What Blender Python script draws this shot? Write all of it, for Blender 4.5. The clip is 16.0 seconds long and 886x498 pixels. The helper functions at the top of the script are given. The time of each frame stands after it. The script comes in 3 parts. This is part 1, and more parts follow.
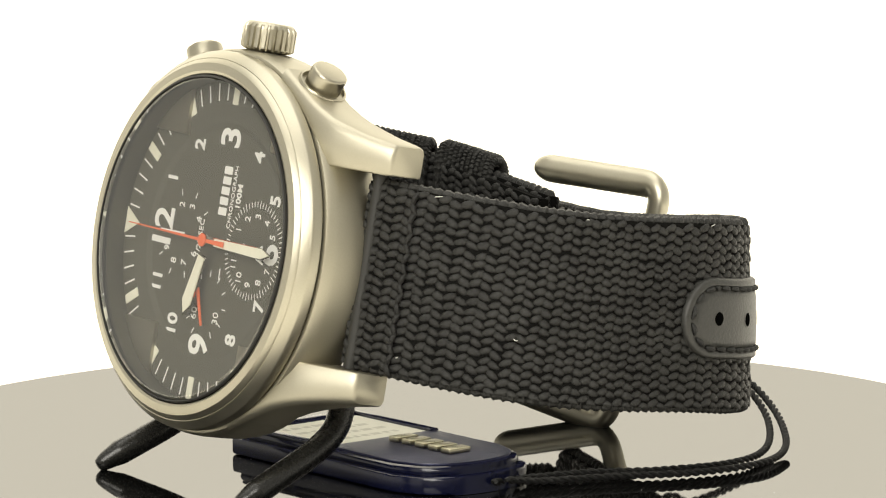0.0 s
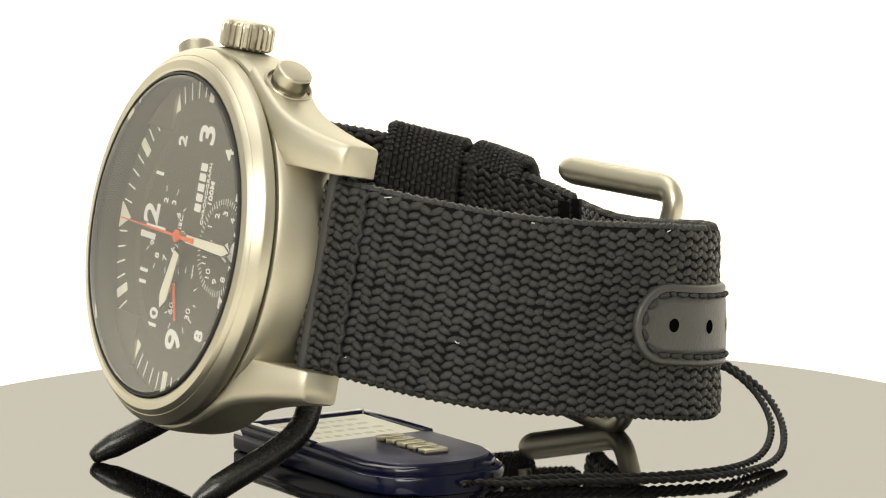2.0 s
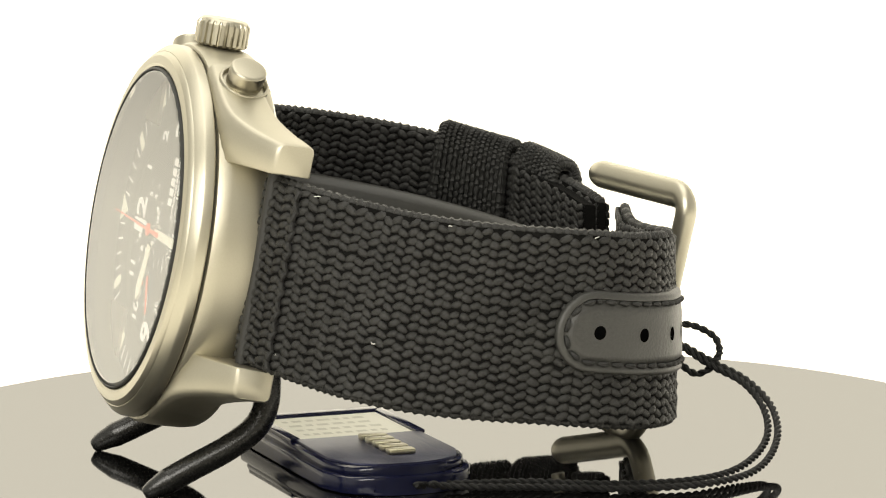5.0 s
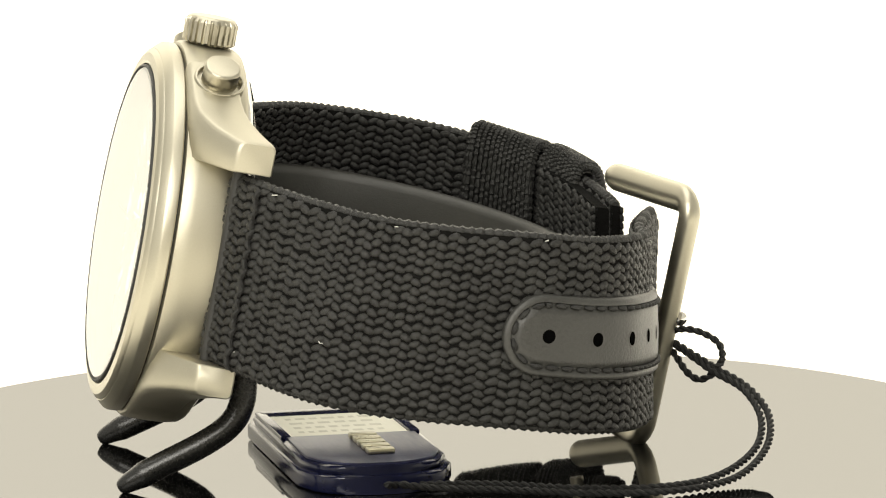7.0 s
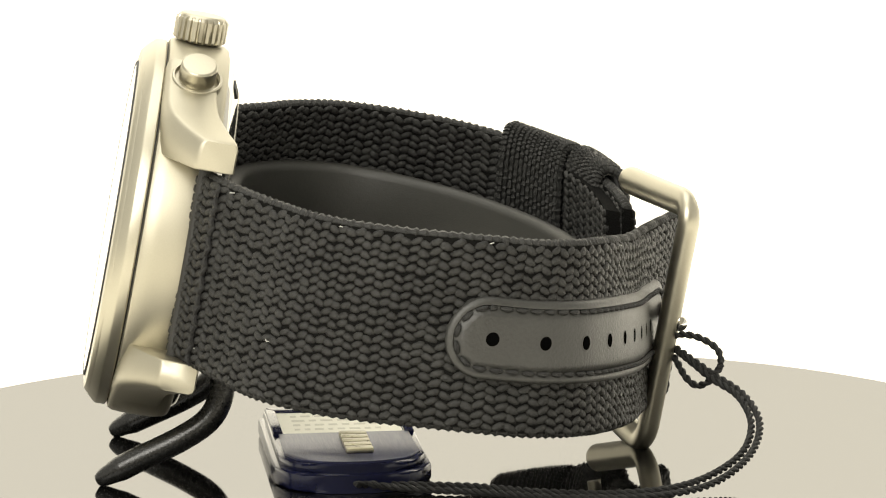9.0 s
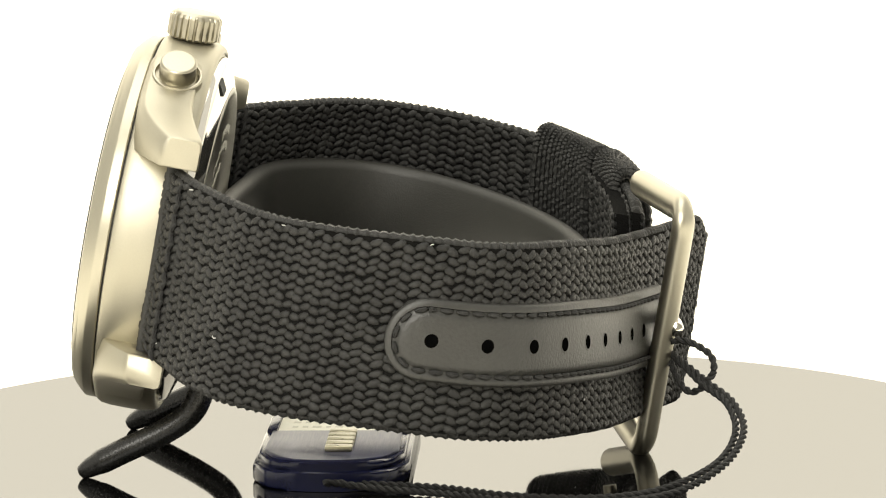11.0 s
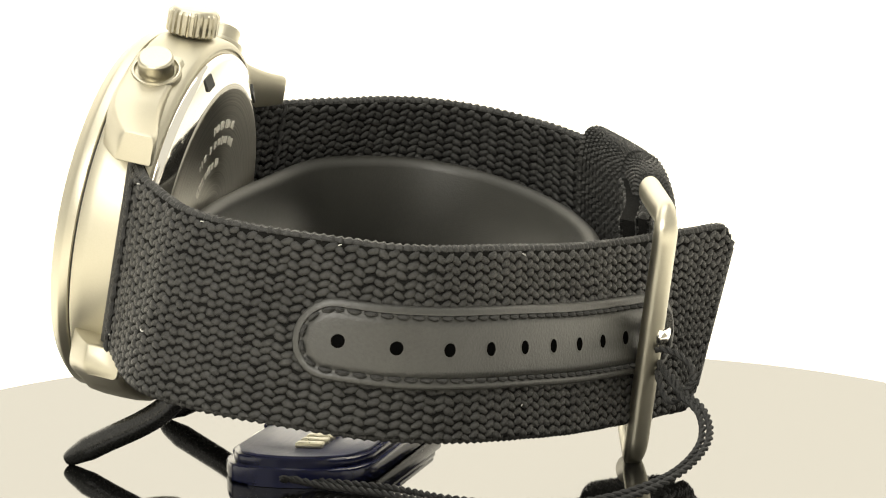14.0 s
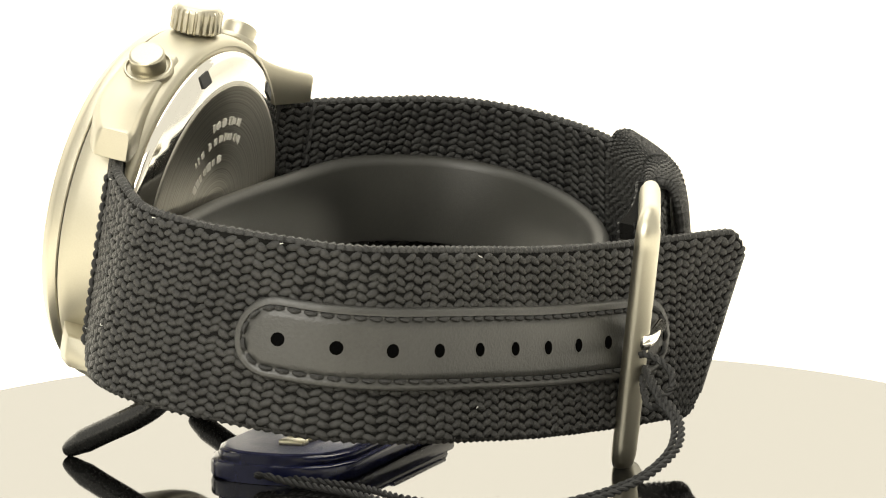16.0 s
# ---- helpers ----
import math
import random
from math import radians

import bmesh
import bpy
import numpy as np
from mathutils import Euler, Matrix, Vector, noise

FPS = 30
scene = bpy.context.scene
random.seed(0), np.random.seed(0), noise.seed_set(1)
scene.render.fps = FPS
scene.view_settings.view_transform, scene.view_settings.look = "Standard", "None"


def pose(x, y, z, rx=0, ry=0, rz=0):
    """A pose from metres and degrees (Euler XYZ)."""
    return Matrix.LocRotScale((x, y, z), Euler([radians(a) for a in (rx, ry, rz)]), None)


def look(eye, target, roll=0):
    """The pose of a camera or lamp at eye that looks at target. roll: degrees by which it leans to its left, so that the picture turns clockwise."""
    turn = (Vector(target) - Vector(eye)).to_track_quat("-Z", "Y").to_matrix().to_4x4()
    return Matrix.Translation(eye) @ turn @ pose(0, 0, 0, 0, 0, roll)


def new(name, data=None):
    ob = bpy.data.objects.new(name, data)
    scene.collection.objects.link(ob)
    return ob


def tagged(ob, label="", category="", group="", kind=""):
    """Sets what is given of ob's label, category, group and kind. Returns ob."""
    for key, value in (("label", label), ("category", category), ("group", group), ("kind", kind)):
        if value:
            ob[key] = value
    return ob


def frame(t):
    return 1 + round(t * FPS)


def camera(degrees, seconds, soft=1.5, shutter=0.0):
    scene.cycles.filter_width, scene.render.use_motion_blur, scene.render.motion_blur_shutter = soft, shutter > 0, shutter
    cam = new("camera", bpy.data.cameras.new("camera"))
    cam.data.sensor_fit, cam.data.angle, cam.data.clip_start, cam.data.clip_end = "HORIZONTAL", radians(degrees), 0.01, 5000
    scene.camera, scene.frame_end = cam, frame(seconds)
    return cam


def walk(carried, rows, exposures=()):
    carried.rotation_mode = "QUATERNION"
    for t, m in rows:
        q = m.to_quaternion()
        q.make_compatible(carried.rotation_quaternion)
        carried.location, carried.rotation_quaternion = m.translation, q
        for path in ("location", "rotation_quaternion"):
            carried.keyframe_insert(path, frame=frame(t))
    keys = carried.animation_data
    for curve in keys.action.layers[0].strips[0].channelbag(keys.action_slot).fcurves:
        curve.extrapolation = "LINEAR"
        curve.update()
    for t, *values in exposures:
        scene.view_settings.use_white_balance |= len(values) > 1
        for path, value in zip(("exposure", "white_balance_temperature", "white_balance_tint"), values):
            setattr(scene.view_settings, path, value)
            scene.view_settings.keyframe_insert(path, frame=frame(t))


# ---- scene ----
# camera: fixed on a tripod before a small turntable
cam = camera(10.903, 16.0, soft=1.15)
EYE = (0.0, -0.51056, 0.09652)
yaw, pitch = 0.005895, -0.143606
AIM = (EYE[0] + math.sin(yaw) * math.cos(pitch), EYE[1] + math.cos(yaw) * math.cos(pitch), EYE[2] + math.sin(pitch))
walk(cam, [(0.0, look(EYE, AIM, -0.596)), (16.0, look(EYE, AIM, -0.596))],
     exposures=[(0.0, 0.0), (6.0, 0.08), (11.0, 0.28), (16.0, 0.5)])

# ---- light: evenly lit white surroundings, a glowing sweep, a top softbox, an added front lamp ----
world = bpy.data.worlds.new("white_surroundings")
world.use_nodes = True
scene.world = world
world.node_tree.nodes["Background"].inputs[0].default_value = (1.0, 0.955, 0.83, 1)
world.node_tree.nodes["Background"].inputs[1].default_value = 0.8
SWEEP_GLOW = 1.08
lamp = bpy.data.lights.new("softbox", "AREA")
lamp.shape, lamp.size, lamp.size_y, lamp.energy, lamp.color = "RECTANGLE", 0.5, 0.4, 1.3, (1.0, 0.965, 0.88)
softbox = new("softbox", lamp)
softbox.matrix_world = look((-0.05, 0.02, 0.5), (0, 0, 0.02))
# unseen lamp added near the camera to lighten the strap facing it
side = bpy.data.lights.new("front_fill", "AREA")
side.shape, side.size, side.size_y, side.energy, side.color = "RECTANGLE", 0.45, 0.3, 3.4, (1.0, 0.965, 0.88)
front_fill = new("front_fill", side)
front_fill.matrix_world = look((-0.16, -0.54, 0.32), (0, 0, 0.02))


# ---- materials ----
def node_material(name):
    m = bpy.data.materials.new(name)
    m.use_nodes = True
    return m, m.node_tree.nodes, m.node_tree.links, m.node_tree.nodes["Principled BSDF"]


def surface(name, low, high, rough=0.5, metal=0.0, grain=900.0, blotch=120.0, bump=0.0, bump_scale=2500.0, rough_var=0.08, ior=1.5, sheen=0.0, stretch=None, coat=0.0):
    """A principled material with colour varied at two scales, uneven gloss and fine relief."""
    m, nodes, links, b = node_material(name)
    tc = nodes.new("ShaderNodeTexCoord")
    src = tc.outputs["Object"]
    if stretch:
        mp = nodes.new("ShaderNodeMapping")
        mp.inputs["Scale"].default_value = stretch
        links.new(src, mp.inputs[0])
        src = mp.outputs[0]
    fine, wide = nodes.new("ShaderNodeTexNoise"), nodes.new("ShaderNodeTexNoise")
    fine.inputs["Scale"].default_value, wide.inputs["Scale"].default_value = grain, blotch
    fine.inputs["Detail"].default_value = 4
    links.new(src, fine.inputs["Vector"])
    links.new(src, wide.inputs["Vector"])
    add = nodes.new("ShaderNodeMath")
    add.operation = "MULTIPLY_ADD"
    links.new(fine.outputs["Fac"], add.inputs[0])
    add.inputs[1].default_value = 0.5
    half = nodes.new("ShaderNodeMath")
    half.operation = "MULTIPLY"
    half.inputs[1].default_value = 0.5
    links.new(wide.outputs["Fac"], half.inputs[0])
    links.new(half.outputs[0], add.inputs[2])
    ramp = nodes.new("ShaderNodeValToRGB")
    ramp.color_ramp.elements[0].position, ramp.color_ramp.elements[1].position = 0.3, 0.7
    ramp.color_ramp.elements[0].color, ramp.color_ramp.elements[1].color = (*low, 1), (*high, 1)
    links.new(add.outputs[0], ramp.inputs[0])
    links.new(ramp.outputs[0], b.inputs["Base Color"])
    rr = nodes.new("ShaderNodeMapRange")
    rr.inputs["To Min"].default_value, rr.inputs["To Max"].default_value = max(0.0, rough - rough_var), min(1.0, rough + rough_var)
    links.new(fine.outputs["Fac"], rr.inputs["Value"])
    links.new(rr.outputs[0], b.inputs["Roughness"])
    b.inputs["Metallic"].default_value, b.inputs["IOR"].default_value = metal, ior
    if sheen:
        b.inputs["Sheen Weight"].default_value, b.inputs["Sheen Roughness"].default_value = sheen, 0.5
    if coat:
        b.inputs["Coat Weight"].default_value, b.inputs["Coat Roughness"].default_value = coat, 0.1
    if bump:
        tex, bp = nodes.new("ShaderNodeTexNoise"), nodes.new("ShaderNodeBump")
        tex.inputs["Scale"].default_value, tex.inputs["Detail"].default_value = bump_scale, 3
        links.new(src, tex.inputs["Vector"])
        links.new(tex.outputs["Fac"], bp.inputs["Height"])
        bp.inputs["Strength"].default_value, bp.inputs["Distance"].default_value = bump, 0.0002
        links.new(bp.outputs[0], b.inputs["Normal"])
    return m


def glow_material(name, colour, strength):
    m, nodes, links, b = node_material(name)
    b.inputs["Base Color"].default_value = (0.12, 0.115, 0.1, 1)
    b.inputs["Emission Color"].default_value = (*colour, 1)
    b.inputs["Emission Strength"].default_value = strength
    b.inputs["Roughness"].default_value = 0.9
    return m


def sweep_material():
    """White sweep with a made-up glow, growing with height to even the platter's reflection."""
    m = glow_material("glowing_white_sweep", (1.0, 0.93, 0.76), SWEEP_GLOW)
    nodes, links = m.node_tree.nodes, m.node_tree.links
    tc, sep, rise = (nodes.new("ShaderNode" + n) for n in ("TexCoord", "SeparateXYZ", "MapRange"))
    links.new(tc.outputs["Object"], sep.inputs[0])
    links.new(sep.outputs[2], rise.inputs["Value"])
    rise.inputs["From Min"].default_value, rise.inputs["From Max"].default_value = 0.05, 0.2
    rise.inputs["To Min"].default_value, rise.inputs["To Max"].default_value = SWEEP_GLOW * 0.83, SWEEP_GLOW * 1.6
    # extra glow painted low down, to keep the view behind the rim white
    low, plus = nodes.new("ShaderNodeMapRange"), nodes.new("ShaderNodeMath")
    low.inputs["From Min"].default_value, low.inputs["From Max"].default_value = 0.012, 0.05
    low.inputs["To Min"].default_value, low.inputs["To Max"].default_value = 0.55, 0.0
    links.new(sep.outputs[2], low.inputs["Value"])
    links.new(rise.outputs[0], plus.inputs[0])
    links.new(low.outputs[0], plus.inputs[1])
    # glow painted to dim towards the sides, for the crystal's reflections
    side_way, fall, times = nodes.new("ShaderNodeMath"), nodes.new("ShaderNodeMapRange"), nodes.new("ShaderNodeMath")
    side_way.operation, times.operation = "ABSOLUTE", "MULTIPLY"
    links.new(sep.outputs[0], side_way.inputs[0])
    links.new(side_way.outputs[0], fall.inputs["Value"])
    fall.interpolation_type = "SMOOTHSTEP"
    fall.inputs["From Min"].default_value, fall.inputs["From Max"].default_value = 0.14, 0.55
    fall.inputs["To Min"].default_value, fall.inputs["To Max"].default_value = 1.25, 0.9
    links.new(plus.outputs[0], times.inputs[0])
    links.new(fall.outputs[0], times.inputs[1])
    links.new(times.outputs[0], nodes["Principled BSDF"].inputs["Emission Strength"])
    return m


def crystal_material():
    """Flat mineral glass: clear, with a mirror sheen that grows at a low angle."""
    m, nodes, links, b = node_material("mineral_glass")
    out = nodes["Material Output"]
    clear, gloss, mix, fres = (nodes.new("ShaderNode" + n) for n in ("BsdfTransparent", "BsdfGlossy", "MixShader", "Fresnel"))
    gloss.inputs["Roughness"].default_value = 0.02
    fres.inputs["IOR"].default_value = 1.52
    # both faces of the pane reflect: 2F / (1 + F)
    twice, plus, ratio = (nodes.new("ShaderNodeMath") for _ in range(3))
    twice.operation, plus.operation, ratio.operation = "MULTIPLY", "ADD", "DIVIDE"
    twice.inputs[1].default_value, plus.inputs[1].default_value = 2.0, 1.0
    links.new(fres.outputs[0], twice.inputs[0])
    links.new(fres.outputs[0], plus.inputs[0])
    links.new(twice.outputs[0], ratio.inputs[0])
    links.new(plus.outputs[0], ratio.inputs[1])
    links.new(ratio.outputs[0], mix.inputs[0])
    links.new(clear.outputs[0], mix.inputs[1])
    links.new(gloss.outputs[0], mix.inputs[2])
    links.new(mix.outputs[0], out.inputs["Surface"])
    return m


STEEL = surface("bead_blasted_steel", (0.41, 0.385, 0.305), (0.46, 0.432, 0.345), 0.45, 1.0, 6000, 150, rough_var=0.04)
STEEL_TURNED = surface("turned_steel", (0.385, 0.36, 0.285), (0.43, 0.403, 0.32), 0.33, 1.0, 6000, 150, rough_var=0.03)
STEEL_SMOOTH = surface("satin_steel", (0.425, 0.40, 0.318), (0.475, 0.447, 0.358), 0.37, 1.0, 6000, 150, rough_var=0.03)
POLISHED = surface("polished_steel", (0.70, 0.68, 0.62), (0.74, 0.71, 0.65), 0.07, 1.0, 900, 100, rough_var=0.03)
ENGRAVED = surface("frosted_engraving", (0.62, 0.6, 0.54), (0.72, 0.7, 0.64), 0.6, 0.6, 3000, 200)
# also laid where gaps and cuts are only in shade
SEAM = surface("dark_gasket_and_shade", (0.012, 0.012, 0.011), (0.02, 0.02, 0.018), 0.6)
DIAL = surface("grey_dial_paint", (0.068, 0.065, 0.045), (0.077, 0.074, 0.052), 0.55, 0.0, 3000, 150)
LUME = surface("cream_lume_paint", (0.70, 0.68, 0.54), (0.78, 0.76, 0.62), 0.7, 0.0, 3000, 300)
PRINT = surface("white_print", (0.78, 0.77, 0.72), (0.84, 0.83, 0.78), 0.6, 0.0, 3000, 300)
ORANGE = surface("orange_lacquer", (0.72, 0.13, 0.045), (0.80, 0.17, 0.06), 0.4, 0.0, 3000, 300)
NYLON = surface("black_nylon_yarn", (0.011, 0.011, 0.0103), (0.028, 0.028, 0.0262), 0.46, 0.0, 5000, 260, 0.6, 9000, 0.1, 1.36)
# darker than the yarn: the shade in the weave's gaps is in its colour
NYLON_BASE = surface("shaded_nylon_ground", (0.004, 0.004, 0.0037), (0.008, 0.008, 0.0075), 0.9, 0.0, 4000, 260, 0.6, 5000, ior=1.12)
LEATHER = surface("black_leather", (0.02, 0.02, 0.0182), (0.034, 0.034, 0.031), 0.42, 0.0, 2500, 200, 0.3, 3000, 0.1)
THREAD = surface("black_thread", (0.006, 0.006, 0.0055), (0.013, 0.013, 0.012), 0.7, 0.0, 6000, 300, 0.6, 9000)
HOLE_SHADE = surface("hole_shade", (0.001, 0.001, 0.001), (0.002, 0.002, 0.002), 1.0, rough_var=0.0, ior=1.02)
LINT = surface("pale_lint", (0.45, 0.45, 0.42), (0.6, 0.6, 0.57), 0.9)
RUBBER = surface("dark_grey_rubber", (0.025, 0.025, 0.022), (0.036, 0.0355, 0.031), 0.5, 0.0, 2500, 120, 0.15, 5000)
LEG_COAT = surface("black_plastic_coating", (0.006, 0.006, 0.0055), (0.012, 0.012, 0.011), 0.27, 0.0, 2500, 150, 0.08, 4000)
ACRYLIC = surface("black_gloss_acrylic", (0.004, 0.004, 0.004), (0.006, 0.006, 0.0055), 0.03, 0.0, 300, 30, rough_var=0.01, ior=1.5)
TAG_BLUE = surface("navy_gloss_plastic", (0.006, 0.0075, 0.028), (0.009, 0.011, 0.038), 0.16, 0.0, 1500, 120, rough_var=0.05)
TAG_BRUSHED = surface("brushed_navy_face", (0.016, 0.018, 0.052), (0.042, 0.046, 0.10), 0.32, 0.55, 900, 100, 0.3, 2000, stretch=(6.0, 0.25, 1.0))
LABEL = surface("cream_paper", (0.78, 0.76, 0.64), (0.84, 0.82, 0.70), 0.7, 0.0, 2500, 200)
INK = surface("grey_ink", (0.55, 0.535, 0.44), (0.66, 0.64, 0.53), 0.8)
GOLD = surface("pale_gold_foil", (0.5, 0.47, 0.34), (0.62, 0.58, 0.43), 0.3, 1.0, 2500, 200)
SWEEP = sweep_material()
BLOCKER = surface("dark_grey_blocker", (0.22, 0.212, 0.19), (0.28, 0.27, 0.245), 0.95, 0.0, 200, 20)


def brushed_disc():
    """Steel with circular brushing round the back's centre."""
    m, nodes, links, b = node_material("circular_brushed_steel")
    tc, sep, noise_tex, ramp = (nodes.new("ShaderNode" + n) for n in ("TexCoord", "SeparateXYZ", "TexNoise", "ValToRGB"))
    links.new(tc.outputs["Object"], sep.inputs[0])
    ln, comb = nodes.new("ShaderNodeVectorMath"), nodes.new("ShaderNodeCombineXYZ")
    flat = nodes.new("ShaderNodeCombineXYZ")
    links.new(sep.outputs[0], flat.inputs[0])
    links.new(sep.outputs[1], flat.inputs[1])
    ln.operation = "LENGTH"
    links.new(flat.outputs[0], ln.inputs[0])
    links.new(ln.outputs["Value"], comb.inputs[0])
    noise_tex.inputs["Scale"].default_value, noise_tex.inputs["Detail"].default_value = 5000, 4
    links.new(comb.outputs[0], noise_tex.inputs["Vector"])
    ramp.color_ramp.elements[0].color, ramp.color_ramp.elements[1].color = (0.26, 0.25, 0.22, 1), (0.48, 0.46, 0.40, 1)
    ramp.color_ramp.elements[0].position, ramp.color_ramp.elements[1].position = 0.35, 0.65
    links.new(noise_tex.outputs["Fac"], ramp.inputs[0])
    links.new(ramp.outputs[0], b.inputs["Base Color"])
    bp = nodes.new("ShaderNodeBump")
    bp.inputs["Strength"].default_value, bp.inputs["Distance"].default_value = 0.25, 0.0001
    links.new(noise_tex.outputs["Fac"], bp.inputs["Height"])
    links.new(bp.outputs[0], b.inputs["Normal"])
    b.inputs["Metallic"].default_value, b.inputs["Roughness"].default_value = 1.0, 0.32
    round_way = nodes.new("ShaderNodeTangent")
    round_way.direction_type, round_way.axis = "RADIAL", "Z"
    links.new(round_way.outputs[0], b.inputs["Tangent"])
    b.inputs["Anisotropic"].default_value = 0.75
    return m


BRUSHED = brushed_disc()
GLASS = crystal_material()

# ---- mesh helpers (millimetres, scaled to metres when linked) ----
MM = 0.001
CASE_AT = Vector((-0.2, -0.25, 0.0))
BEZEL_AT = CASE_AT + Vector((0, 0, -0.9))
DIAL_AT = CASE_AT + Vector((0, 0, -0.5))


def part(name, bm, material, parent, label="", smooth=40.0, at=None):
    """Links a bmesh, drawn in millimetres, as one mesh under its thing."""
    bmesh.ops.recalc_face_normals(bm, faces=bm.faces)
    me = bpy.data.meshes.new(name)
    bm.to_mesh(me)
    bm.free()
    me.transform(Matrix.Scale(MM, 4) @ Matrix.Translation(at or (0, 0, 0)))
    return mesh_part(name, me, material, parent, label, smooth)


def mesh_part(name, me, material, parent, label="", smooth=40.0):
    me.materials.clear()
    me.materials.append(material)
    if smooth:
        me.shade_smooth()
        me.set_sharp_from_angle(angle=radians(smooth))
    ob = new(name, me)
    ob.parent = parent
    return tagged(ob, label) if label else ob


def thing(name, m, label, category):
    """An empty at the rest pose m."""
    ob = new(name)
    ob.empty_display_size = 0.01
    ob.matrix_world = m
    return tagged(ob, label, category)


def lathe(bm, profile, seg=96, m=None, cap_start=False, cap_end=False):
    """Turns (radius, height) pairs round the z axis."""
    m = m or Matrix()
    rings = []
    for r, h in profile:
        rings.append([bm.verts.new(m @ Vector((r * math.cos(2 * math.pi * k / seg), r * math.sin(2 * math.pi * k / seg), h))) for k in range(seg)])
    for a, b in zip(rings, rings[1:]):
        for k in range(seg):
            bm.faces.new((a[k], a[(k + 1) % seg], b[(k + 1) % seg], b[k]))
    if cap_start:
        bm.faces.new(rings[0])
    if cap_end:
        bm.faces.new(rings[-1])


def smooth_path(points, step=1.0, closed=False):
    """A Catmull-Rom curve through the points, at about even steps."""
    pts = [Vector(q) for q in points]
    n = len(pts)
    out = []
    for i in range(n if closed else n - 1):
        if closed:
            p0, p1, p2, p3 = (pts[(i + k) % n] for k in (-1, 0, 1, 2))
        else:
            p0, p1, p2, p3 = pts[max(i - 1, 0)], pts[i], pts[i + 1], pts[min(i + 2, n - 1)]
        k = max(2, int((p2 - p1).length / step))
        for j in range(k):
            t = j / k
            out.append(0.5 * ((2 * p1) + (p2 - p0) * t + (2 * p0 - 5 * p1 + 4 * p2 - p3) * t * t + (3 * p1 - p0 - 3 * p2 + p3) * t * t * t))
    if not closed:
        out.append(pts[-1].copy())
    return out


def tube(bm, pts, radius, seg=16, closed=False, squash=None):
    """A round tube along a path; radius may be a function of 0..1; squash: (width, height, up) for a flattened bar."""
    n = len(pts)
    rings = []
    up = Vector((0.3, 0.2, 1)).normalized() if not squash else Vector(squash[2])
    for i, q in enumerate(pts):
        a = pts[(i - 1) % n] if closed or i else pts[i]
        b = pts[(i + 1) % n] if closed or i < n - 1 else pts[i]
        t = (b - a).normalized()
        if squash:
            u = up - t * up.dot(t)
        else:
            u = up - t * up.dot(t)
            up = u.normalized()
        u.normalize()
        v = t.cross(u)
        r = radius(i / max(1, n - 1)) if callable(radius) else radius
        sx, sy = (squash[0], squash[1]) if squash else (1, 1)
        rings.append([bm.verts.new(q + (u * math.cos(2 * math.pi * k / seg) * sx + v * math.sin(2 * math.pi * k / seg) * sy) * r) for k in range(seg)])
    pairs = list(zip(rings, rings[1:])) + ([(rings[-1], rings[0])] if closed else [])
    for a, b in pairs:
        for k in range(seg):
            bm.faces.new((a[k], a[(k + 1) % seg], b[(k + 1) % seg], b[k]))
    if not closed:
        bm.faces.new(rings[0])
        bm.faces.new(rings[-1])


def round_end(n=1.0):
    """A radius that closes softly at both ends of a tube."""
    return lambda t: n * math.sqrt(max(0.004, 1 - max(0.0, 1 - min(t, 1 - t) / 0.045) ** 2))


def prism(bm, outline, z0, z1, m=None, bevel=0.0, seg=2):
    """Extrudes a flat outline from z0 to z1, with its upper and lower rims bevelled."""
    m = m or Matrix()
    low = [bm.verts.new(m @ Vector((x, y, z0))) for x, y in outline]
    high = [bm.verts.new(m @ Vector((x, y, z1))) for x, y in outline]
    n = len(outline)
    bottom, top = bm.faces.new(low), bm.faces.new(high)
    for k in range(n):
        bm.faces.new((low[k], low[(k + 1) % n], high[(k + 1) % n], high[k]))
    if bevel:
        bmesh.ops.bevel(bm, geom=list(top.edges) + list(bottom.edges), offset=bevel, segments=seg, affect="EDGES", profile=0.5)


def rounded_rect(w, h, r, seg=6, x0=0.0, y0=0.0):
    out = []
    for cx, cy, a0 in ((w - r, h - r, 0), (-w + r, h - r, 90), (-w + r, -h + r, 180), (w - r, -h + r, 270)):
        for k in range(seg + 1):
            a = radians(a0 + 90 * k / seg)
            out.append((x0 + cx + r * math.cos(a), y0 + cy + r * math.sin(a)))
    return out


def loft(bm, sections, bevel=0.0):
    """Joins cross-sections of equal point counts, capped at both ends."""
    rings = [[bm.verts.new(q) for q in s] for s in sections]
    n = len(rings[0])
    for a, b in zip(rings, rings[1:]):
        for k in range(n):
            bm.faces.new((a[k], a[(k + 1) % n], b[(k + 1) % n], b[k]))
    bm.faces.new(rings[0])
    bm.faces.new(rings[-1])


def lettering(body, size, thicken=0.0, extrude=0.03):
    """Raised text in the built-in font as a mesh in millimetres."""
    cu = bpy.data.curves.new("lettering", "FONT")
    cu.body, cu.size, cu.extrude, cu.offset, cu.resolution_u = body, size, extrude, thicken, 3
    cu.align_x, cu.align_y = "CENTER", "CENTER"
    ob = new("lettering", cu)
    me = bpy.data.meshes.new_from_object(ob.evaluated_get(bpy.context.evaluated_depsgraph_get()))
    bpy.data.objects.remove(ob)
    return me


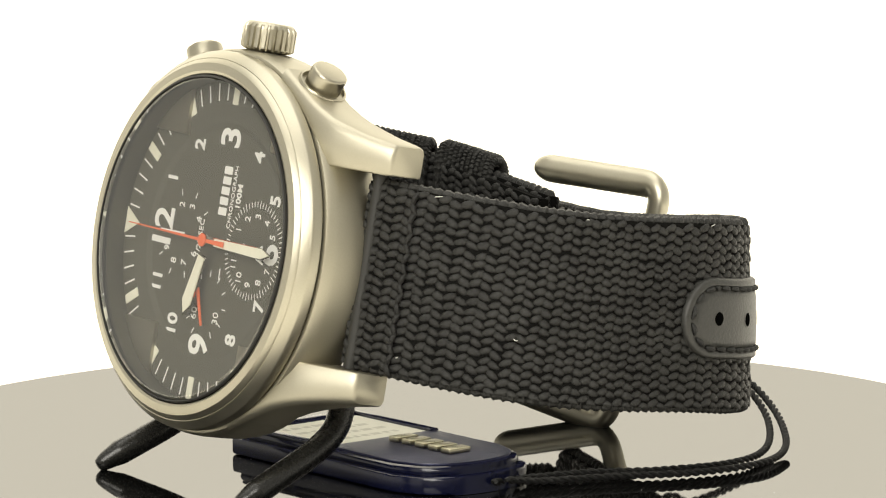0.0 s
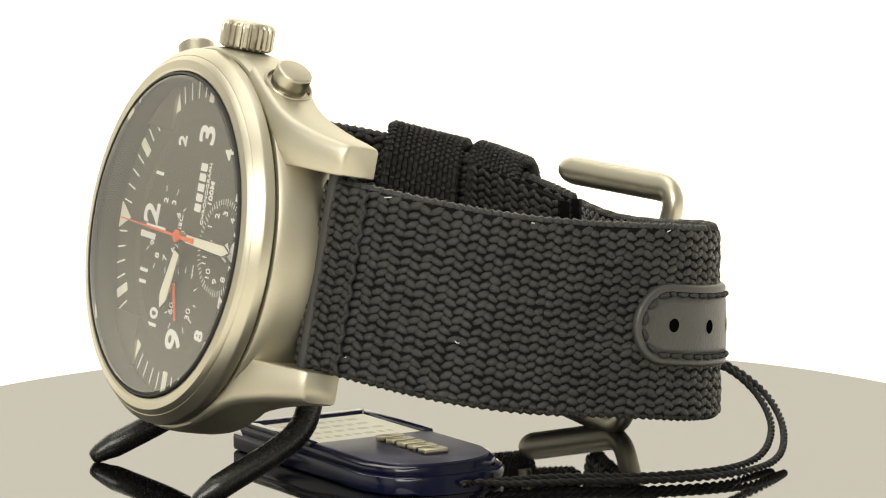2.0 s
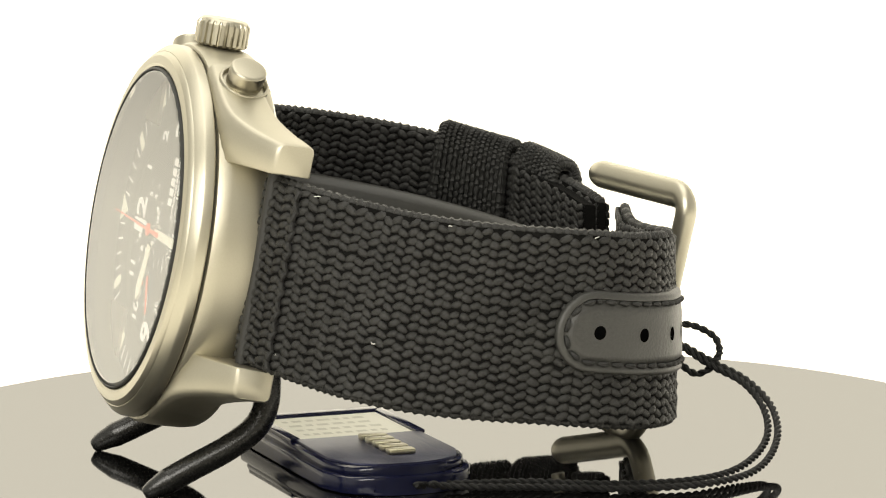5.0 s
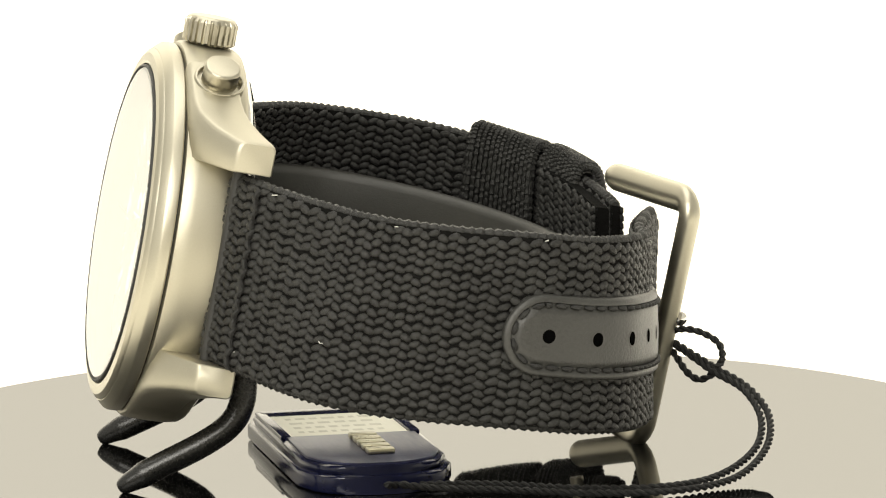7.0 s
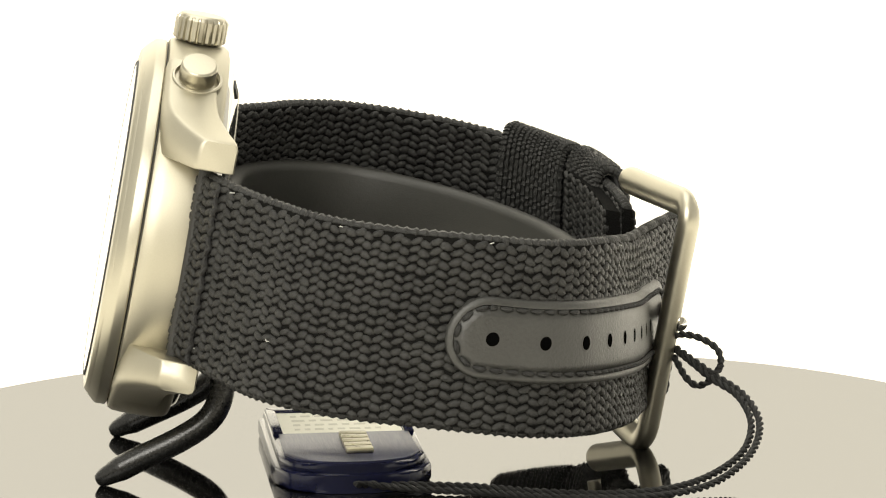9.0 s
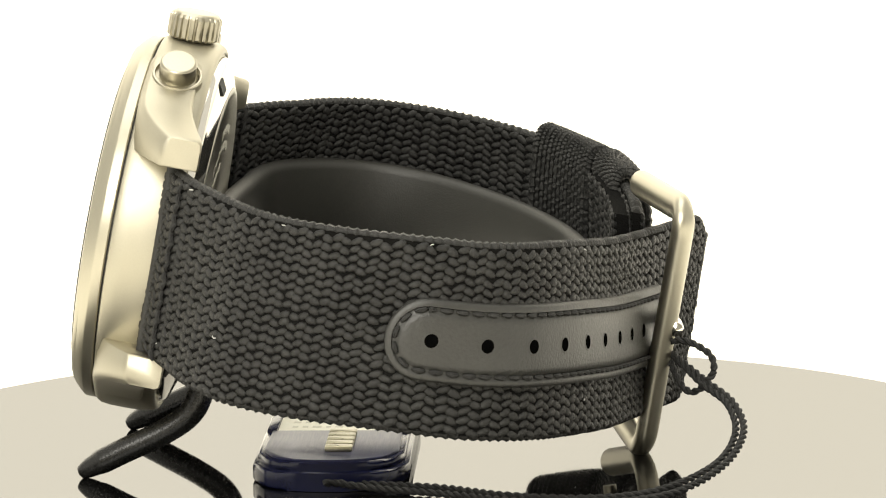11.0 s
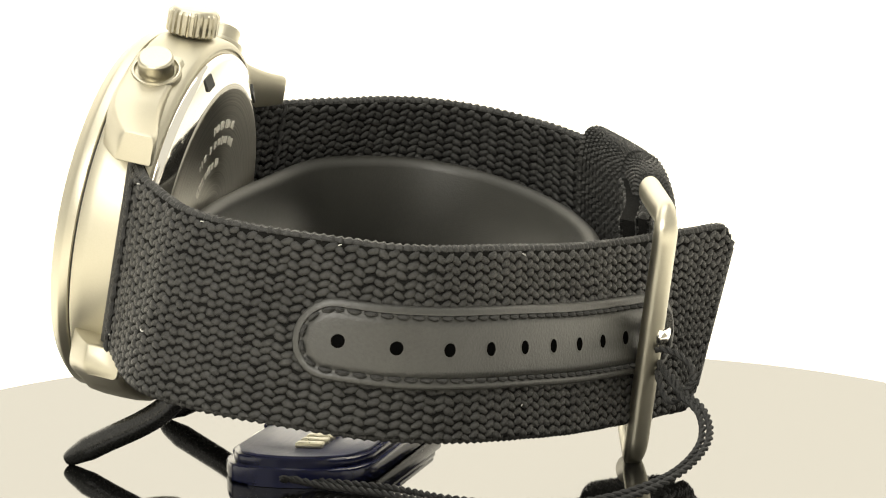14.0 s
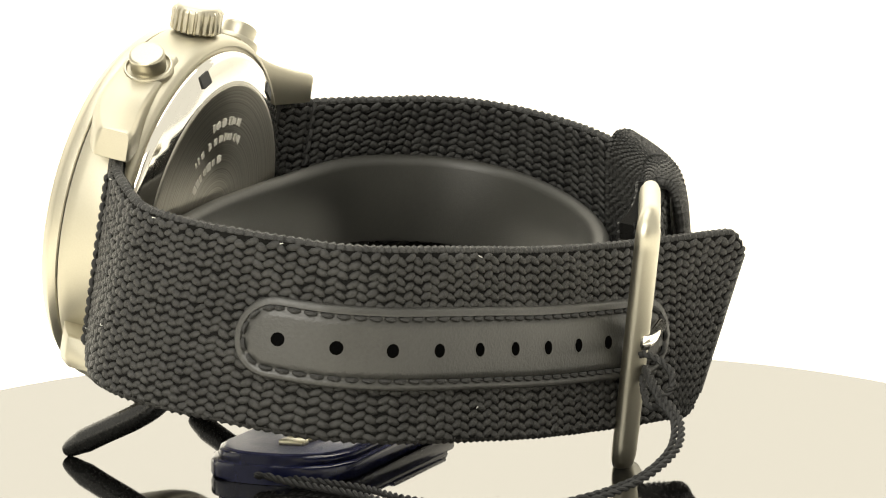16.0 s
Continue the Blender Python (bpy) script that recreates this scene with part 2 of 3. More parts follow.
# ---- the setting ----
def build_setting():
    """The self-glowing sweep and the unseen light-blocking sheet behind the camera."""
    prof = [(-0.62, -0.03)] + [(0.30, -0.03)]
    for k in range(1, 13):
        a = radians(90 * k / 12)
        prof.append((0.30 + 0.22 * math.sin(a), 0.19 - 0.22 * math.cos(a)))
    prof.append((0.52, 0.62))
    bm = bmesh.new()
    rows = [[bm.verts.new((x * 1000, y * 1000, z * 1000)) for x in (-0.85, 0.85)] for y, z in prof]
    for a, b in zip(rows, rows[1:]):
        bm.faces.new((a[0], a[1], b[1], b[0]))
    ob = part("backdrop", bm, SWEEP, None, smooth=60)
    tagged(ob, "seamless white sweep behind the turntable, with a painted glow", "backdrop", kind="structure")
    # unseen dark sheet added behind the camera to dim light from the front
    bm = bmesh.new()
    prism(bm, [(-550, -626), (550, -626), (550, -620), (-550, -620)], -30, 420)
    tagged(part("front_blocker", bm, BLOCKER, None), "unseen dark grey sheet behind the camera, added to dim light from there", "drape", kind="structure")


build_setting()

# ---- turntable ----
PLATTER_AT = pose(0.0017, 0.0016, 0)
turntable = thing("turntable", PLATTER_AT, "round glossy black acrylic display turntable", "turntable")
bm = bmesh.new()
lathe(bm, [(0.01, 0), (60.0, 0), (66.9, 0), (67.25, 0), (67.7, -0.15), (67.9, -0.6), (67.9, -4.4), (67.5, -4.9), (0.01, -4.9)], 192)
part("platter", bm, ACRYLIC, turntable)
bm = bmesh.new()
lathe(bm, [(0.01, -5.1), (56, -5.1), (58, -7), (58, -29.9), (0.01, -29.9)], 96)
part("drive_base", bm, LEG_COAT, turntable, "black plastic motor base")

bm = bmesh.new()
for k in range(26):
    a, r, q = random.uniform(0, 6.28), 64 * math.sqrt(random.random()), random.uniform(0.02, 0.05)
    bmesh.ops.create_icosphere(bm, subdivisions=1, radius=q, matrix=Matrix.Translation((r * math.cos(a), r * math.sin(a), q * 0.6)))
part("dust", bm, LINT, turntable)["kind"] = "stuff"

# ---- the watch: x to six o'clock, y to three o'clock, z out of the dial ----
AXES = ((0.13656, 0.19263, -0.97172), (-0.99002, -0.00781, -0.14068), (-0.03468, 0.98124, 0.18964))
WATCH_AT = Matrix.Translation((-0.021981, -0.008509, 0.025807)) @ Matrix(AXES).to_4x4()
watch = thing("wristwatch", WATCH_AT, "steel chronograph wristwatch with black woven nylon strap, propped on its side", "watch")
DIAL_Z = 8.25


def build_case():
    bm = bmesh.new()
    lathe(bm, [(17.0, 1.5), (19.5, 1.5), (19.6, 1.35), (19.75, 1.3), (20.2, 1.45), (20.5, 1.9), (20.7, 3.0), (20.75, 4.5), (20.75, 6.4), (20.64, 7.5), (20.4, 7.92), (20.0, 8.04), (19.4, 8.06), (17.55, 8.06)], 128)
    case = part("case", bm, STEEL, watch, "bead-blasted sand-coloured steel case", at=CASE_AT)
    stations = ((8.0, 19.3, 2.6, 8.2), (10.5, 18.0, 2.5, 8.2), (13.0, 16.75, 2.4, 8.15), (15.0, 15.85, 2.15, 8.0), (16.6, 15.25, 1.8, 7.7), (18.0, 14.8, 1.35, 7.15), (19.2, 14.45, 0.95, 6.5), (20.5, 14.1, 0.5, 5.75), (21.8, 13.85, 0.05, 4.95), (22.8, 13.65, -0.2, 4.3), (23.3, 13.55, -0.25, 3.95))
    for sx in (1, -1):
        for sy in (1, -1):
            bm = bmesh.new()
            secs = []
            for x, yo, zl, zh in stations:
                yi = 10.25
                ring = [(yi, zl + 0.15), (yi + 0.15, zl), (yo - 0.6, zl), (yo - 0.2, zl + 0.15), (yo, zl + 0.5), (yo, zh - 0.75), (yo - 0.12, zh - 0.45), (yo - 0.5, zh - 0.15), (yo - 1.1, zh), (yi + 0.15, zh), (yi, zh - 0.15)]
                secs.append([(sx * x, sy * y, z) for y, z in ring])
            x, yo, zl, zh = stations[-1]
            secs.append([(sx * (x + 0.25), sy * (yi + (q[1] * sy - yi) * 0.93 + 0.1), zl + 0.15 + (q[2] - zl) * 0.9) for q in secs[-1]])
            loft(bm, secs)
            part("lug", bm, STEEL, case, smooth=50)
    for sx in (1, -1):
        bm = bmesh.new()
        tube(bm, [Vector((sx * 20.4, -10.2, 2.6)), Vector((sx * 20.4, 10.2, 2.6))], 0.7, 12)
        part("spring_bar", bm, SEAM, case)
    bm = bmesh.new()
    lathe(bm, [(19.2, 8.8), (19.8, 8.8), (19.8, 9.2), (19.2, 9.2)], 128)
    part("gasket", bm, SEAM, case, at=BEZEL_AT)
    bm = bmesh.new()
    lathe(bm, [(17.5, 9.12), (20.1, 9.12), (20.2, 9.25), (20.2, 10.15), (20.1, 10.4), (19.35, 11.2), (19.27, 11.18), (19.18, 11.35), (18.75, 11.7), (17.9, 11.85), (17.6, 11.75), (17.48, 11.5), (17.46, 10.8), (17.5, 10.8)], 128)
    part("bezel", bm, STEEL_SMOOTH, watch, "smooth satin steel bezel", smooth=25, at=BEZEL_AT)
    bm = bmesh.new()
    lathe(bm, [(17.47, 11.7), (17.42, 11.98), (17.3, 12.05), (17.21, 12.02), (17.2, 10.9), (17.42, 10.9)], 128)
    part("crystal_gasket", bm, SEAM, watch, at=BEZEL_AT)
    bm = bmesh.new()
    lathe(bm, [(17.44, 8.0), (17.25, DIAL_Z), (17.3, 10.85), (17.44, 10.85)], 128)
    part("chapter_ring", bm, DIAL, watch, at=BEZEL_AT)
    bm = bmesh.new()
    lathe(bm, [(0.01, 12.02), (8.0, 12.02), (16.7, 12.02), (16.88, 12.02), (17.1, 11.9), (17.18, 11.4)], 96)
    crystal = part("crystal", bm, GLASS, watch, "clear flat mineral glass crystal", at=BEZEL_AT)
    crystal.visible_shadow = False
    # crown
    bm = bmesh.new()
    to_y = Matrix.Translation((0, -0.3, 4.9)) @ Matrix.Rotation(radians(-90), 4, "X")
    seg, rings = 192, []
    for r, h in ((2.1, 21.0), (2.5, 21.1), (2.66, 21.35), (2.66, 23.5), (2.6, 23.85), (2.4, 24.05), (2.2, 24.12), (2.1, 24.125), (0.02, 24.16)):
        ring = []
        for k in range(seg):
            a = 2 * math.pi * k / seg
            flute = (0.24 if math.cos(24 * a) > -0.2 else 0.0) if r > 2.65 else 0.0
            ring.append(bm.verts.new(to_y @ Vector(((r + flute) * math.cos(a), (r + flute) * math.sin(a), h))))
        rings.append(ring)
    for a, b in zip(rings, rings[1:]):
        for k in range(seg):
            bm.faces.new((a[k], a[(k + 1) % seg], b[(k + 1) % seg], b[k]))
    crown = part("crown", bm, STEEL_TURNED, watch, "fluted steel crown", at=CASE_AT)
    bm = bmesh.new()
    lathe(bm, [(2.85, 19.3), (2.55, 20.5), (2.2, 20.65), (1.9, 21.1)], 48, to_y)
    part("crown_tube", bm, STEEL, crown, at=CASE_AT)
    for ang in (31, -31):
        d = Vector((math.sin(radians(ang)), math.cos(radians(ang)), 0))
        m = Matrix.Translation((0, 0, 4.8)) @ d.to_track_quat("Z", "Y").to_matrix().to_4x4()
        bm = bmesh.new()
        lathe(bm, [(1.6, 19.0), (1.92, 20.4), (1.97, 21.3), (1.98, 21.5), (1.98, 22.8), (1.98, 23.0), (1.93, 23.16), (1.8, 23.26), (1.65, 23.28), (0.02, 23.3)], 48, m)
        pusher = part("pusher", bm, STEEL_TURNED, watch, "round steel chronograph pusher", smooth=40, at=CASE_AT)
        bm = bmesh.new()
        lathe(bm, [(2.8, 19.2), (2.74, 20.9), (2.72, 21.35), (2.62, 21.5), (2.46, 21.52), (2.38, 21.4), (2.34, 19.6)], 48, m)
        part("collar", bm, STEEL_TURNED, pusher, at=CASE_AT)
        # dark disc in the gap, for the shade between collar and cap
        bm = bmesh.new()
        lathe(bm, [(2.36, 20.3), (1.7, 20.3)], 48, m)
        part("gap_shade", bm, SEAM, pusher, at=CASE_AT)
        # dark ring for the collar's outer seam and its shadow
        bm = bmesh.new()
        lathe(bm, [(2.7, 19.3), (2.95, 19.3), (2.95, 20.42), (2.7, 20.46)], 48, m)
        part("seam_shade", bm, SEAM, pusher, at=CASE_AT)


def build_back():
    bm = bmesh.new()
    lathe(bm, [(19.25, 1.55), (19.2, 1.0), (18.95, 0.72), (18.5, 0.55), (16.4, -0.2), (16.1, -0.26)], 128)
    back = part("case_back", bm, POLISHED, watch, "polished steel screw case back", at=CASE_AT)
    bm = bmesh.new()
    lathe(bm, [(16.15, -0.25), (16.0, -0.36), (15.5, -0.42), (0.01, -0.44)], 128)
    part("back_plate", bm, BRUSHED, back, "circular brushed steel plate", at=CASE_AT)
    for k in range(6):
        a = radians(-18 + 60 * k)
        m = Matrix.Rotation(a, 4, "Z") @ Matrix.Translation((0, 17.9, 0.26)) @ Matrix.Rotation(radians(22), 4, "X")
        # dark block laid on the ring in place of a shaded cut
        bm = bmesh.new()
        prism(bm, rounded_rect(0.95, 0.75, 0.15, 3), -0.09, 0.2, m)
        part("shaded_notch", bm, SEAM, back, at=CASE_AT)
    # engraved lines of writing, too small to read
    for r, spans in ((9.8, ((-38, 30),)), (7.4, ((-52, -2),)), (11.6, ((-14, 22),))):
        for a0, a1 in spans:
            a = a0
            while a < a1:
                w = random.uniform(3.0, 7.0) * 9.6 / r
                bm = bmesh.new()
                for k in range(3):
                    if random.random() < 0.85:
                        m = Matrix.Rotation(radians(a + w * (k - 1) / 3.2), 4, "Z") @ Matrix.Translation((0, r, 0))
                        prism(bm, rounded_rect(0.17, random.choice((0.42, 0.5, 0.36)), 0.08, 1), -0.48, -0.4, m)
                if len(bm.verts):
                    part("engraving", bm, ENGRAVED, back, at=CASE_AT)
                else:
                    bm.free()
                a += w + 2.2


def dial_matrix(u, v, z, turn=0.0):
    """u towards three, v towards twelve, turn clockwise in degrees."""
    m = Matrix(((0, -1, 0, -v), (1, 0, 0, u), (0, 0, 1, z), (0, 0, 0, 1)))
    return m @ Matrix.Rotation(radians(-turn), 4, "Z")


def build_dial():
    bm = bmesh.new()
    z = DIAL_Z
    lathe(bm, [(0.01, z - 0.3), (11.9, z - 0.3), (12.2, z - 0.3), (12.6, z), (12.9, z), (17.3, z)], 128)
    dial = part("dial", bm, DIAL, watch, "dark grey dial with white numerals and cream markers", at=DIAL_AT)
    inner = z - 0.29

    def mark(name, outline, u, v, turn, mat, h, base=None):
        bm = bmesh.new()
        zz = z + 0.01 if base is None else base
        prism(bm, outline, 0.0, h, dial_matrix(u, v, zz, turn))
        return part(name, bm, mat, dial, at=DIAL_AT)

    def text(name, body, u, v, size, turn=0.0, thick=0.0, base=None):
        me = lettering(body, size, thick)
        me.transform(Matrix.Scale(MM, 4) @ Matrix.Translation(DIAL_AT) @ dial_matrix(u, v, inner + 0.04 if base is None else base, turn))
        return mesh_part(name, me, PRINT, dial, smooth=0)

    for k in range(60):
        a = radians(6 * k)
        if k == 0:
            mark("hour_marker", [(-1.45, 1.35), (1.45, 1.35), (0, -1.25)], 0, 15.8, 0, LUME, 0.08)
        elif k % 5 == 0:
            mark("hour_marker", rounded_rect(0.5, 1.2, 0.05, 1), 15.85 * math.sin(a), 15.85 * math.cos(a), 6 * k, LUME, 0.08)
        else:
            mark("minute_tick", rounded_rect(0.09, 0.95, 0.02, 1), 16.0 * math.sin(a), 16.0 * math.cos(a), 6 * k, PRINT, 0.03)
    for n in range(1, 13):
        a = radians(30 * n)
        r = 11.2 if n % 3 == 0 else 11.3
        text("numeral", str(n), r * math.sin(a) * (0.94 if n == 6 else 1), r * math.cos(a) * (0.9 if n in (6, 12) else 1), 4.9 if n % 3 == 0 else 2.5, 0, 0.1 if n % 3 == 0 else 0.06)
    # sub-dials: six (hours), twelve (twentieths), nine (seconds)
    for k in range(60):
        a = radians(6 * k)
        mark("minute_tick", rounded_rect(0.05, 0.42 if k % 5 == 0 else 0.3, 0.02, 1), 4.9 * math.sin(a), -7.1 + 4.9 * math.cos(a), 6 * k, PRINT, 0.02, inner)
    for n in range(1, 13):
        if n not in (6, 12):
            a = radians(30 * n)
            text("numeral", str(n), 3.65 * math.sin(a), -7.1 + 3.65 * math.cos(a), 1.35)
    for n in range(2, 10):
        a = radians(36 * n)
        if n != 5:
            text("numeral", str(n), 3.2 * math.sin(a), 6.3 + 3.2 * math.cos(a), 1.35)
        mark("minute_tick", rounded_rect(0.06, 0.35, 0.02, 1), 4.5 * math.sin(a), 6.3 + 4.5 * math.cos(a), 36 * n, PRINT, 0.02, inner)
    text("numeral", "1/20 SEC", 0.0, 3.0, 1.1)
    for k in range(12):
        a = radians(30 * k)
        if k not in (9,):
            mark("minute_tick", rounded_rect(0.06, 0.35, 0.02, 1), -6.9 + 3.4 * math.sin(a), 3.4 * math.cos(a), 30 * k, PRINT, 0.02, inner)
    text("numeral", "60", -8.0, 1.9, 1.4)
    text("numeral", "30", -8.0, -2.2, 1.4)
    text("lettering", "CHRONOGRAPH", 5.0, -1.85, 0.88)
    text("lettering", "100M", 5.2, -3.0, 1.2, 0, 0.03)
    for k in range(5):
        # the maker's mark as plain bars
        mark("maker_mark", rounded_rect(0.42, 0.75, 0.1, 1), 3.3 + 1.1 * k, -0.3, 0, PRINT, 0.03, inner)
    mark("minute_tick", rounded_rect(0.08, 0.6, 0.02, 1), -3.3, -1.6, 90, PRINT, 0.03, inner)

    def hand(name, outline, u, v, turn, mat, zz, h=0.15, label=""):
        bm = bmesh.new()
        prism(bm, outline, 0.0, h, dial_matrix(u, v, zz, turn))
        return part(name, bm, mat, watch, label, at=DIAL_AT)

    hour = hand("hour_hand", [(-0.7, 1.6), (0.7, 1.6), (0.95, 7.4), (0, 8.8), (-0.95, 7.4)], 0, 0, 286, POLISHED, 9.0, 0.15, "polished hour hand filled with cream lume")
    bm = bmesh.new()
    prism(bm, [(-0.58, 1.9), (0.58, 1.9), (0.84, 7.2), (0, 8.4), (-0.84, 7.2)], 0, 0.06, dial_matrix(0, 0, 9.15, 286))
    part("lume", bm, LUME, hour, at=DIAL_AT)
    minute = hand("minute_hand", [(-0.5, 1.6), (0.5, 1.6), (0.62, 10.8), (0, 12.4), (-0.62, 10.8)], 0, 0, 180, POLISHED, 9.35, 0.15, "polished minute hand filled with cream lume")
    bm = bmesh.new()
    prism(bm, [(-0.42, 1.9), (0.42, 1.9), (0.54, 10.7), (0, 12.0), (-0.54, 10.7)], 0, 0.06, dial_matrix(0, 0, 9.5, 180))
    part("lume", bm, LUME, minute, at=DIAL_AT)
    second = hand("sweep_hand", [(-0.28, -4.0), (0.28, -4.0), (0.16, 0), (0.05, 14.4), (-0.05, 14.4), (-0.16, 0)], 0, 0, 0, ORANGE, 9.7, 0.1, "orange sweep seconds hand")
    bm = bmesh.new()
    lathe(bm, [(0.7, 9.7), (0.7, 9.86), (0.45, 9.95), (0.01, 9.97)], 32)
    part("hub", bm, ORANGE, second, at=DIAL_AT)
    bm = bmesh.new()
    lathe(bm, [(0.8, 8.0), (0.8, 9.68)], 24)
    part("arbor", bm, POLISHED, watch, at=DIAL_AT)
    hand("small_hand", [(-0.26, -1.3), (0.26, -1.3), (0.14, 2.9), (-0.14, 2.9)], -6.4, 0.5, 246, ORANGE, 8.6, 0.1, "small orange hand")
    hand("small_hand", [(-0.22, -1.2), (0.22, -1.2), (0.1, 3.4), (-0.1, 3.4)], 0, 6.3, 0, PRINT, 8.6, 0.1, "small white hand")
    hand("small_hand", [(-0.22, -1.2), (0.22, -1.2), (0.1, 3.2), (-0.1, 3.2)], 0, -7.1, 200, PRINT, 8.6, 0.1, "small white hand")


# ---- strap ----
class Ribbon:
    """A strap's middle line (x, drop in y, z), with its outward side; leans in towards its upper edge."""

    def __init__(self, points, side, lean_from=6.0, lean_full=16.0, lean=1.0, cut=0.0, inset=1.3, tilt=(0.09, 0.2)):
        self.cut, self.inset, self.tilt = cut, inset, tilt
        self.pts = smooth_path(points, 0.5)
        self.side, self.lean_from, self.lean_full, self.lean = side, lean_from, lean_full, lean
        self.run = [0.0]
        for a, b in zip(self.pts, self.pts[1:]):
            self.run.append(self.run[-1] + (b - a).length)
        self.length = self.run[-1]
        self.arr = np.array([tuple(q) for q in self.pts])
        tan = np.gradient(self.arr, axis=0)
        tan[:, 1] = 0
        tan /= np.linalg.norm(tan, axis=1)[:, None]
        self.nor = np.stack([-tan[:, 2] * side, np.zeros(len(tan)), tan[:, 0] * side], 1)

    def at(self, s, v, h):
        """Points at arc length s, across v and h above the ribbon's middle (arrays)."""
        s, v, h = np.broadcast_arrays(np.asarray(s, float), np.asarray(v, float), np.asarray(h, float))
        if self.cut:
            # the free end is cut aslant
            s = s - np.clip((s - self.length + 14) / 14, 0, 1) * self.cut * (0.5 - v / 20)
        c = np.stack([np.interp(s, self.run, self.arr[:, k]) for k in range(3)], -1)
        n = np.stack([np.interp(s, self.run, self.nor[:, k]) for k in range(3)], -1)
        n /= np.linalg.norm(n, axis=-1)[..., None]
        k = np.clip((s - self.lean_from) / (self.lean_full - self.lean_from), 0, 1) * self.lean
        tilt = self.tilt[0] + (self.tilt[1] - self.tilt[0]) * np.clip((s - 35) / 25, 0, 1)
        off = h + k * (-self.inset - tilt * v)
        out = c + n * off[..., None]
        out[..., 1] += v
        return out


def ribbon_bm(rb, s0, s1, v0, v1, h0, h1, ns=None, nv=8, trim=None):
    """A band of a ribbon with thickness; trim(s) narrows it."""
    ns = ns or max(3, int((s1 - s0) / 0.8))
    bm = bmesh.new()
    ss, vv = np.linspace(s0, s1, ns), np.linspace(0, 1, nv)
    grid = []
    for h in (h0, h1):
        rows = []
        for s in ss:
            a, b = (v0, v1) if trim is None else trim(s)
            rows.append([bm.verts.new(q) for q in rb.at(s, a + (b - a) * vv, h)])
        grid.append(rows)
    lo, hi = grid
    for g in grid:
        for i in range(ns - 1):
            for j in range(nv - 1):
                bm.faces.new((g[i][j], g[i + 1][j], g[i + 1][j + 1], g[i][j + 1]))
    for i in range(ns - 1):
        bm.faces.new((lo[i][0], lo[i + 1][0], hi[i + 1][0], hi[i][0]))
        bm.faces.new((lo[i][-1], lo[i + 1][-1], hi[i + 1][-1], hi[i][-1]))
    for j in range(nv - 1):
        bm.faces.new((lo[0][j], lo[0][j + 1], hi[0][j + 1], hi[0][j]))
        bm.faces.new((lo[-1][j], lo[-1][j + 1], hi[-1][j + 1], hi[-1][j]))
    return bm


def yarn_mesh(name, rb, s0, s1, v0, v1, h, up=1.0, ps=1.2, pv=0.93, trim=None, band=None):
    """Woven yarn: columns across the strap, each a stack of slanted floats that lean the other way in the next column."""
    rng = np.random.default_rng(7)
    ring = 8
    ang = np.linspace(0, 2 * np.pi, ring, endpoint=False) + np.pi / 8
    px, py = np.cos(ang), np.sin(ang)
    shape = [(px, py, np.full(ring, -0.4)), (px * 0.96, py * 0.92, np.full(ring, 0.45)), (px * 0.7, py * 0.66, np.full(ring, 0.92))]
    lx = np.concatenate([q[0] for q in shape] + [[0.0]])
    ly = np.concatenate([q[1] for q in shape] + [[0.0]])
    lz = np.concatenate([q[2] for q in shape] + [[1.0]])
    # floats dive under their neighbours at both ends
    lz = lz - 0.55 * np.clip(np.abs(lx) - 0.45, 0, 1)
    nvert = len(lx)
    faces = []
    for r in range(2):
        for k in range(ring):
            faces.append((r * ring + k, r * ring + (k + 1) % ring, (r + 1) * ring + (k + 1) % ring, (r + 1) * ring + k))
    tips = [(2 * ring + k, 2 * ring + (k + 1) % ring, 3 * ring) for k in range(ring)]
    verts, polys = [], []
    i, s = 0, s0
    while s < s1:
        a, b = (v0, v1) if trim is None else trim(s)
        # a tighter band where the columns draw apart and sink
        tight = 0.0 if band is None else max(0.0, 1 - abs(s - band[0]) / band[1]) ** 0.7
        step = ps * (1 - 0.2 * tight)
        reach = step * 0.77
        nrow = max(1, int(round((b - a) / pv)))
        wander = 0.12 * math.sin(s * 0.31) + rng.normal(0, 0.04)
        for j in range(nrow + 1):
            v = a + (j + (0.3 if i % 2 else 0.0) + 0.2) * (b - a) / nrow + wander
            if v > b:
                continue
            slant = (0.5 - 0.06 * tight) * (1 if i % 2 else -1) + rng.normal(0, 0.07)
            lenx, leny = reach * rng.uniform(0.93, 1.08), pv * (0.485 - 0.02 * tight) * rng.uniform(0.88, 1.1)
            lenz = (0.36 - 0.03 * tight) * rng.uniform(0.72, 1.15)
            cs, cv = s + rng.normal(0, 0.05), v + rng.normal(0, 0.05)
            # the free end of a float is fuller than the end that is drawn in
            full = 1.0 + 0.24 * lx * (1 if i % 2 else -1)
            ss = cs + lx * lenx * math.cos(slant) - ly * leny * full * math.sin(slant)
            vv = cv + lx * lenx * math.sin(slant) * 0.8 + ly * leny * full * math.cos(slant)
            base = len(verts) * nvert
            verts.append(rb.at(np.clip(ss, 0, rb.length), np.clip(vv, a, b), h + up * (lz * lenz - 0.02 * tight)))
            polys += [tuple(base + q for q in f) for f in faces] + [tuple(base + q for q in f) for f in tips]
        s += step
        i += 1
    me = bpy.data.meshes.new(name)
    me.from_pydata([tuple(q * MM) for q in np.concatenate(verts)], [], polys if up > 0 else [q[::-1] for q in polys])
    return me


